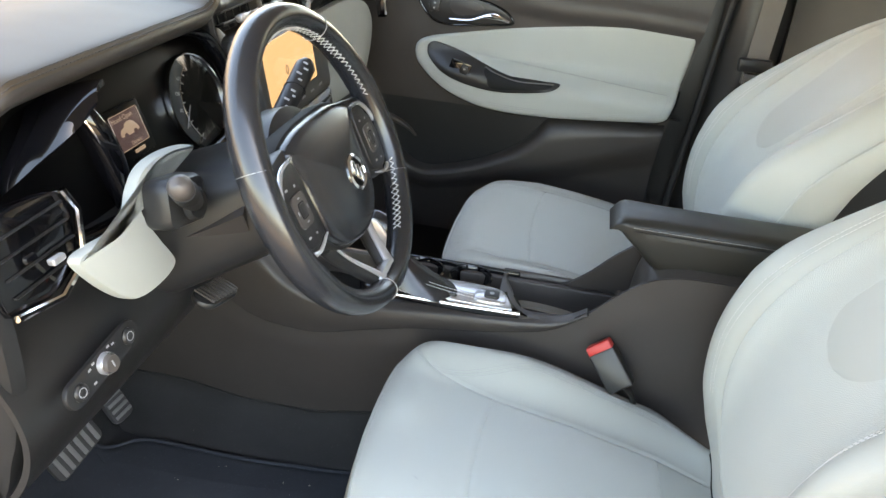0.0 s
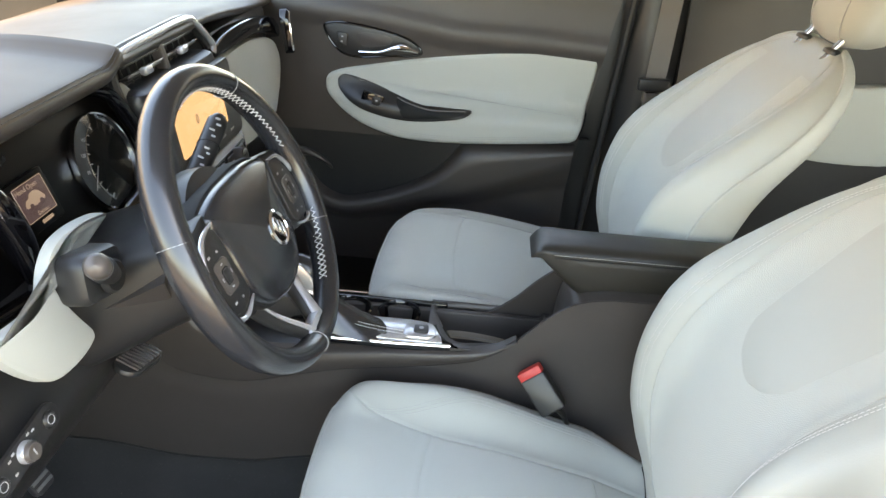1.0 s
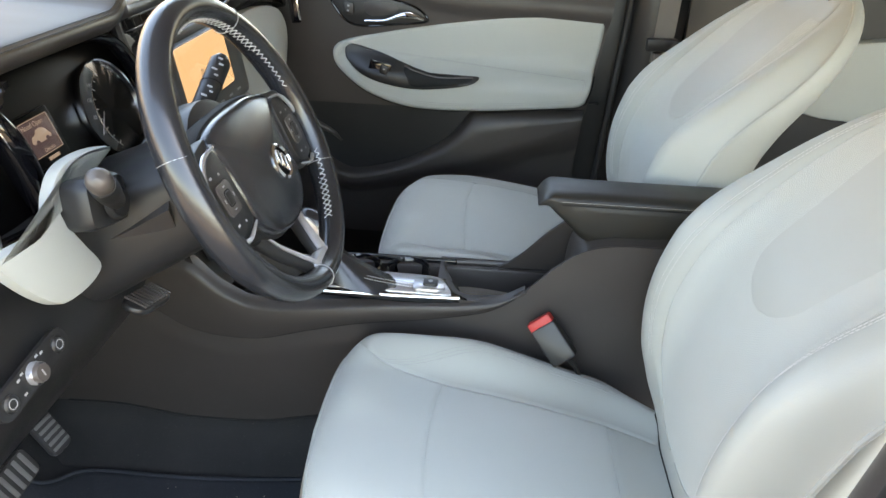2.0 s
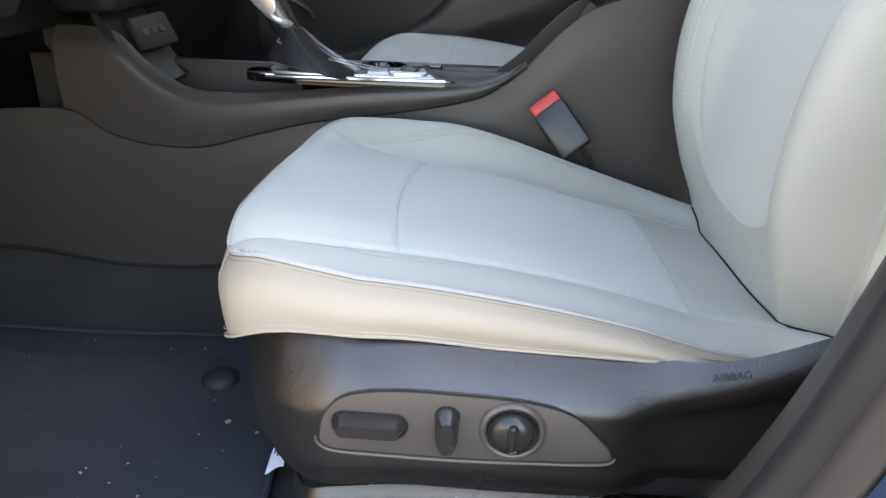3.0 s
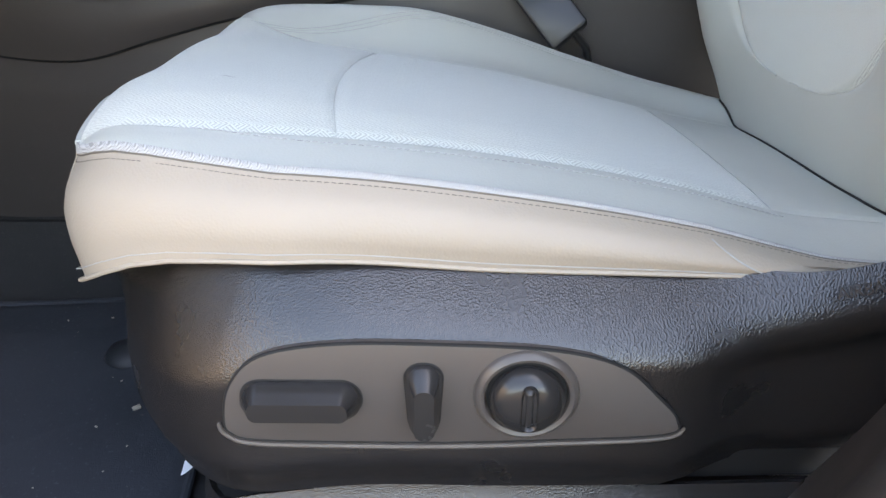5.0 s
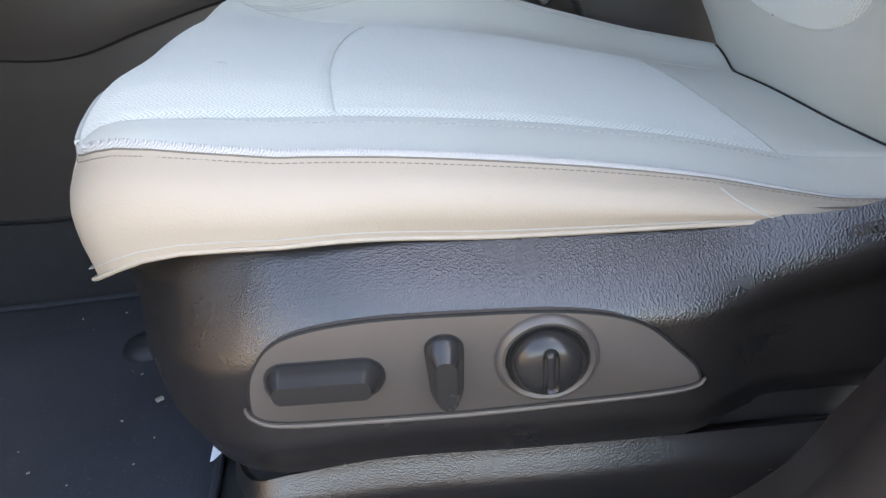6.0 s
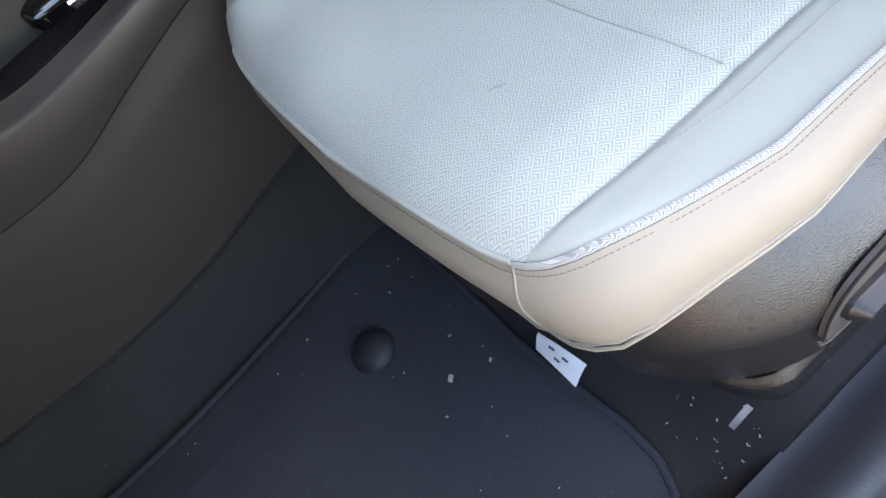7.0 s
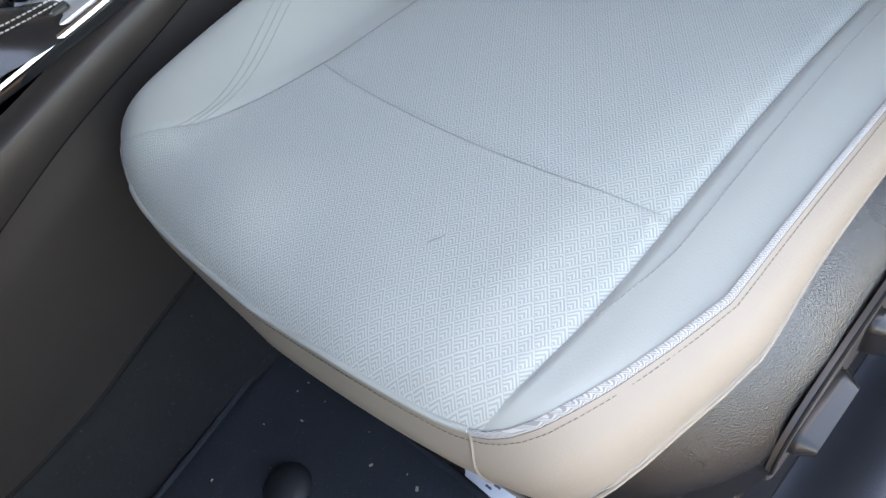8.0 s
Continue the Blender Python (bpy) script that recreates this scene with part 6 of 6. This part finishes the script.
mk("map_pocket", *sheet(lambda u, v: pocket(1 - u, v), 70, 40, 0.008), TRIM, door, "dark grey door pocket front with a rounded lip", sharp=70)
mk("pocket_back", *sheet(lambda u, v: (0.36 - 0.86 * u, 2.066 - 0.012 * v, 0.43 + 0.40 * v), 10, 10, 0.01), BLACK, door, "black back of the door pocket")
mk("pocket_cheek", *tube(curve([(-0.405, 2.040, 0.735), (-0.375, 2.034, 0.735), (-0.335, 2.036, 0.715), (-0.315, 2.045, 0.690)], 6), lambda t: 0.010 * (1 - t) + 0.003, 10), TRIM, door, "moulded cheek of the pocket")
PP = outline([(-0.326, 0.926), (-0.318, 0.951), (-0.284, 0.968), (-0.205, 0.987), (-0.08, 1.012), (0.126, 1.043), (0.264, 1.058), (0.325, 1.053), (0.350, 1.040), (0.341, 0.939), (0.325, 0.862), (0.311, 0.838), (0.263, 0.829), (0.063, 0.810), (-0.087, 0.807), (-0.176, 0.822), (-0.265, 0.860), (-0.313, 0.896)], 6)


def inset_y(x, z):
    """The inset's face: flat above, swelling out into the armrest below a soft fold."""
    fold = 0.905 + 0.02 * step(0.05, -0.25, x)
    return 2.028 - 0.042 * step(fold + 0.020, fold - 0.030, z) * step(-0.33, -0.22, x) - 0.010 * step(-0.22, -0.33, x)


def inset_rings(poly, lift, ks):
    out = []
    for k, sink in ks:
        ring = []
        for x, z in poly:
            cx = min(max(x, -0.23), 0.27)
            cz = 0.925 + 0.06 * (cx + 0.1)
            px, pz = cx + (x - cx) * k, cz + (z - cz) * k
            ring.append((px, inset_y(px, pz) - lift + sink, pz))
        out.append(ring)
    return loft(out)


inset = mk("door_inset", *inset_rings(PP, 0.0, ((1.0, 0.030), (1.0, 0.014), (0.985, 0.006), (0.96, 0.002), (0.92, 0.0), (0.84, 0.0), (0.74, 0.0), (0.62, 0.0), (0.48, 0.0), (0.34, 0.0), (0.20, 0.0), (0.06, 0.0))), VINYL, door, "pale vinyl door inset and armrest", sharp=70)
mk("inset_welt", *tube([(x, inset_y(x, z) + 0.022, z) for x, z in offset(PP, -0.003)], 0.0035, 8, True), GAP, inset)
for d in (0.016, 0.021):
    run = [(x, inset_y(x, z) - 0.0004, z) for x, z in offset(PP, d) if z < 0.905 or x < -0.27]
    stitches(run, SEAM, inset, 0.006, 0.0006)
CUP = outline([(-0.292, 0.940), (-0.286, 0.953), (-0.267, 0.956), (-0.203, 0.939), (-0.116, 0.911), (-0.047, 0.897), (0.036, 0.897), (0.050, 0.892), (0.023, 0.877), (-0.045, 0.865), (-0.114, 0.861), (-0.184, 0.870), (-0.246, 0.891), (-0.285, 0.919)], 5)


def cup_face(poly, lift):
    cx, cz = -0.12, 0.903
    rings = []
    for k, d in ((1.0, 0.004), (1.0, 0.0), (0.97, -0.0008), (0.7, -0.0008), (0.4, -0.0008), (0.1, -0.0008)):
        rings.append([(cx + (x - cx) * k, inset_y(cx + (x - cx) * k, cz + (z - cz) * k) - lift + d, cz + (z - cz) * k) for x, z in poly])
    return loft(rings)


pull = mk("pull_cup", *cup_face(CUP, 0.0045), BLACK, inset, "black grab recess with window switch", sharp=60)
# no real hollow here: a near-black plate on the cup stands for its shade
mk("cup_hollow", *cup_face(outline([(-0.135, 0.912), (-0.05, 0.893), (0.030, 0.893), (0.010, 0.880), (-0.05, 0.872), (-0.115, 0.868), (-0.130, 0.888)], 5), 0.0058), GAP, pull, "dark hollow of the grab recess")
mk("cup_edge", *tube([(x, inset_y(x, z) - 0.0058, z) for x, z in curve2(((-0.138, 0.914), (-0.11, 0.904), (-0.05, 0.8925), (0.035, 0.894)))], 0.0022, 8), SATIN, pull, "satin edge of the grab")
swm = axes((-0.2, inset_y(-0.2, 0.909) - 0.006, 0.909), (1, 0, -0.28), (0.28, 0, 1))
mk("switch_bezel", *plate(rrect(0.054, 0.030, 0.004), 0.003, swm, 0.001), GLOSS, pull)
mk("window_switch", *block(0.022, 0.022, 0.010, 0.003, swm @ pose(0.012, 0, 0.001)), BLACK, pull, "black window rocker")
mk("switch_mark", *block(0.005, 0.003, 0.0006, 0.0002, swm @ pose(0.012, 0.002, 0.0108)), MARK, pull)
RECESS = outline([(-0.328, 1.068), (-0.311, 1.080), (-0.261, 1.082), (-0.185, 1.071), (-0.117, 1.052), (-0.087, 1.028), (-0.099, 1.016), (-0.183, 1.007), (-0.235, 1.001), (-0.277, 1.006), (-0.307, 1.029)], 5)
hrec = mk("handle_recess", *plate(RECESS, 0.006, side_at(2.034), 0.002), BLACK, door, "black handle surround")
mk("recess_rim", *tube([(x, 2.027, z) for x, z in RECESS], 0.0028, 8, True), GLOSS, hrec, "glossy rim of the handle surround")
mk("recess_opening", *plate(outline([(-0.243, 1.058), (-0.185, 1.060), (-0.160, 1.048), (-0.175, 1.033), (-0.231, 1.028)], 5), 0.0010, side_at(2.0283), 0.0003), TRIM, hrec, "hollow behind the handle")
mk("door_handle", *tube(curve([(-0.240, 2.020, 1.016), (-0.190, 2.010, 1.021), (-0.150, 2.004, 1.036), (-0.125, 2.004, 1.038), (-0.096, 2.016, 1.027)], 6), lambda t: 0.0065 + 0.0100 * math.exp(-((t - 0.68) / 0.22) ** 2), 14, flat=0.55), CHROME, hrec, "chrome inner door handle")
lkm = axes((-0.283, 2.0275, 1.043), (1, 0, -0.14), (0.14, 0, 1))
mk("lock_button", *plate(rrect(0.026, 0.030, 0.005), 0.005, lkm, 0.0015), BLACK, hrec, "small black lock button")
for z in (-0.006, 0.006):
    mk("lock_mark", *block(0.005, 0.004, 0.0006, 0.0002, lkm @ pose(0, z, 0.0048)), MARK, hrec)
mk("lock_pin", *lathe([(0, 0), (0.007, 0), (0.006, 0.010), (0.004, 0.014), (0, 0.015)], pose(0.308, 2.058, 1.176), 16), CHROME, door, "chrome lock pin")
tagged(mk("pillar_far", *sheet(lambda u, v: (0.375 + 0.05 * v + 0.15 * u, 2.045 - 0.05 * math.sin(math.pi * u) + 0.05 * step(0.6, 1, v) , 0.42 + 1.1 * v), 12, 24, 0.02), BLACK), "dark grey plastic centre pillar trim", "door pillar", kind="structure")
tagged(mk("door_seal_far", *tube([(0.352 + 0.075 * t, 2.02, 0.45 + 0.80 * t) for t in (k / 10 for k in range(11))], 0.009), RUBBER), "black rubber door seal", "door seal", kind="structure")
belt = thing("seat_belt", "grey woven seat belt with black guide on the pillar", "seat belt")
WEB = worn("belt_webbing", (0.17, 0.155, 0.14), 0.8, 900, 0.0004, 0.7)
mk("webbing", *sheet(lambda u, v: (0.468 + 0.048 * u + 0.028 * v, 1.975 - 0.0 * u + 0.04 * v, 1.0 + 0.45 * v), 8, 20, 0.0016), WEB, belt, "grey ribbed webbing")
mk("guide", *block(0.075, 0.020, 0.03, 0.005, pose(0.490, 1.965, 1.03)), BLACK, belt, "black belt guide")
mk("slot_plate", *block(0.05, 0.016, 0.05, 0.004, pose(0.497, 1.972, 0.975)), SATIN, belt)
# rear door and rear bench, seen past the passenger seat
rdoor = thing("rear_door", "closed rear door with dark trim and pale inset", "car door")
mk("trim", *sheet(lambda u, v: (0.56 + 0.75 * u, DY + 0.01 - 0.012 * math.sin(math.pi * v), 0.45 + 0.90 * v), 20, 16, 0.02), BLACK, rdoor)
mk("door_inset", *plate(outline([(0.84, 0.90), (0.84, 1.02), (0.92, 1.05), (1.20, 1.06), (1.22, 0.97), (1.18, 0.87), (0.95, 0.86)], 5), 0.03, side_at(DY + 0.0), 0.008, 0.003), VINYL, rdoor, "pale vinyl inset")
bench = thing("rear_bench", "dark rear of the cabin with bench seat", "rear seat")
mk("cushion", *block(0.5, 1.25, 0.16, 0.05, pose(1.28, CY, 0.46)), VINYL, bench)
mk("backrest", *block(0.62, 1.25, 0.16, 0.05, axes((1.52, CY, 0.90), (0.3, 0, 1), (0, -1, 0))), VINYL, bench)

# the dash and the far side, drawn square to the car, are fitted to the camera's view: turned by a degree and scaled
# about its eye, the driver's end of the dash nearer
# camera eye at 1 s; scaling about it leaves the view from there unchanged
EYE_POINT = Vector((0.067, 0.231, 1.447))
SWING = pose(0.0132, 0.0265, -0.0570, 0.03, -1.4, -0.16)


def scaled_about_eye(k):
    return Matrix.Translation(EYE_POINT) @ Matrix.Scale(k, 4) @ Matrix.Translation(-EYE_POINT) @ SWING


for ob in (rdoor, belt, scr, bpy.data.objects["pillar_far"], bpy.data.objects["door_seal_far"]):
    ob.matrix_world = scaled_about_eye(1.0)
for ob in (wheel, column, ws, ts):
    ob.matrix_world = scaled_about_eye(0.90)
lights.matrix_world = scaled_about_eye(0.88)
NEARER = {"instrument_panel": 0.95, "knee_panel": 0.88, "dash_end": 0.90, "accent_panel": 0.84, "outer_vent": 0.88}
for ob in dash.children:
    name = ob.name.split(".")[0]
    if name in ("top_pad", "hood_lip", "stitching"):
        # vertices slide along rays from the eye to fit the camera's view
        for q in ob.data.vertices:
            q.co = scaled_about_eye(0.95 + 0.05 * step(0.85, 1.35, q.co.y) + 0.03 * step(1.35, 1.94, q.co.y)) @ q.co
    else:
        ob.matrix_basis = scaled_about_eye(NEARER.get(name, 1.0))
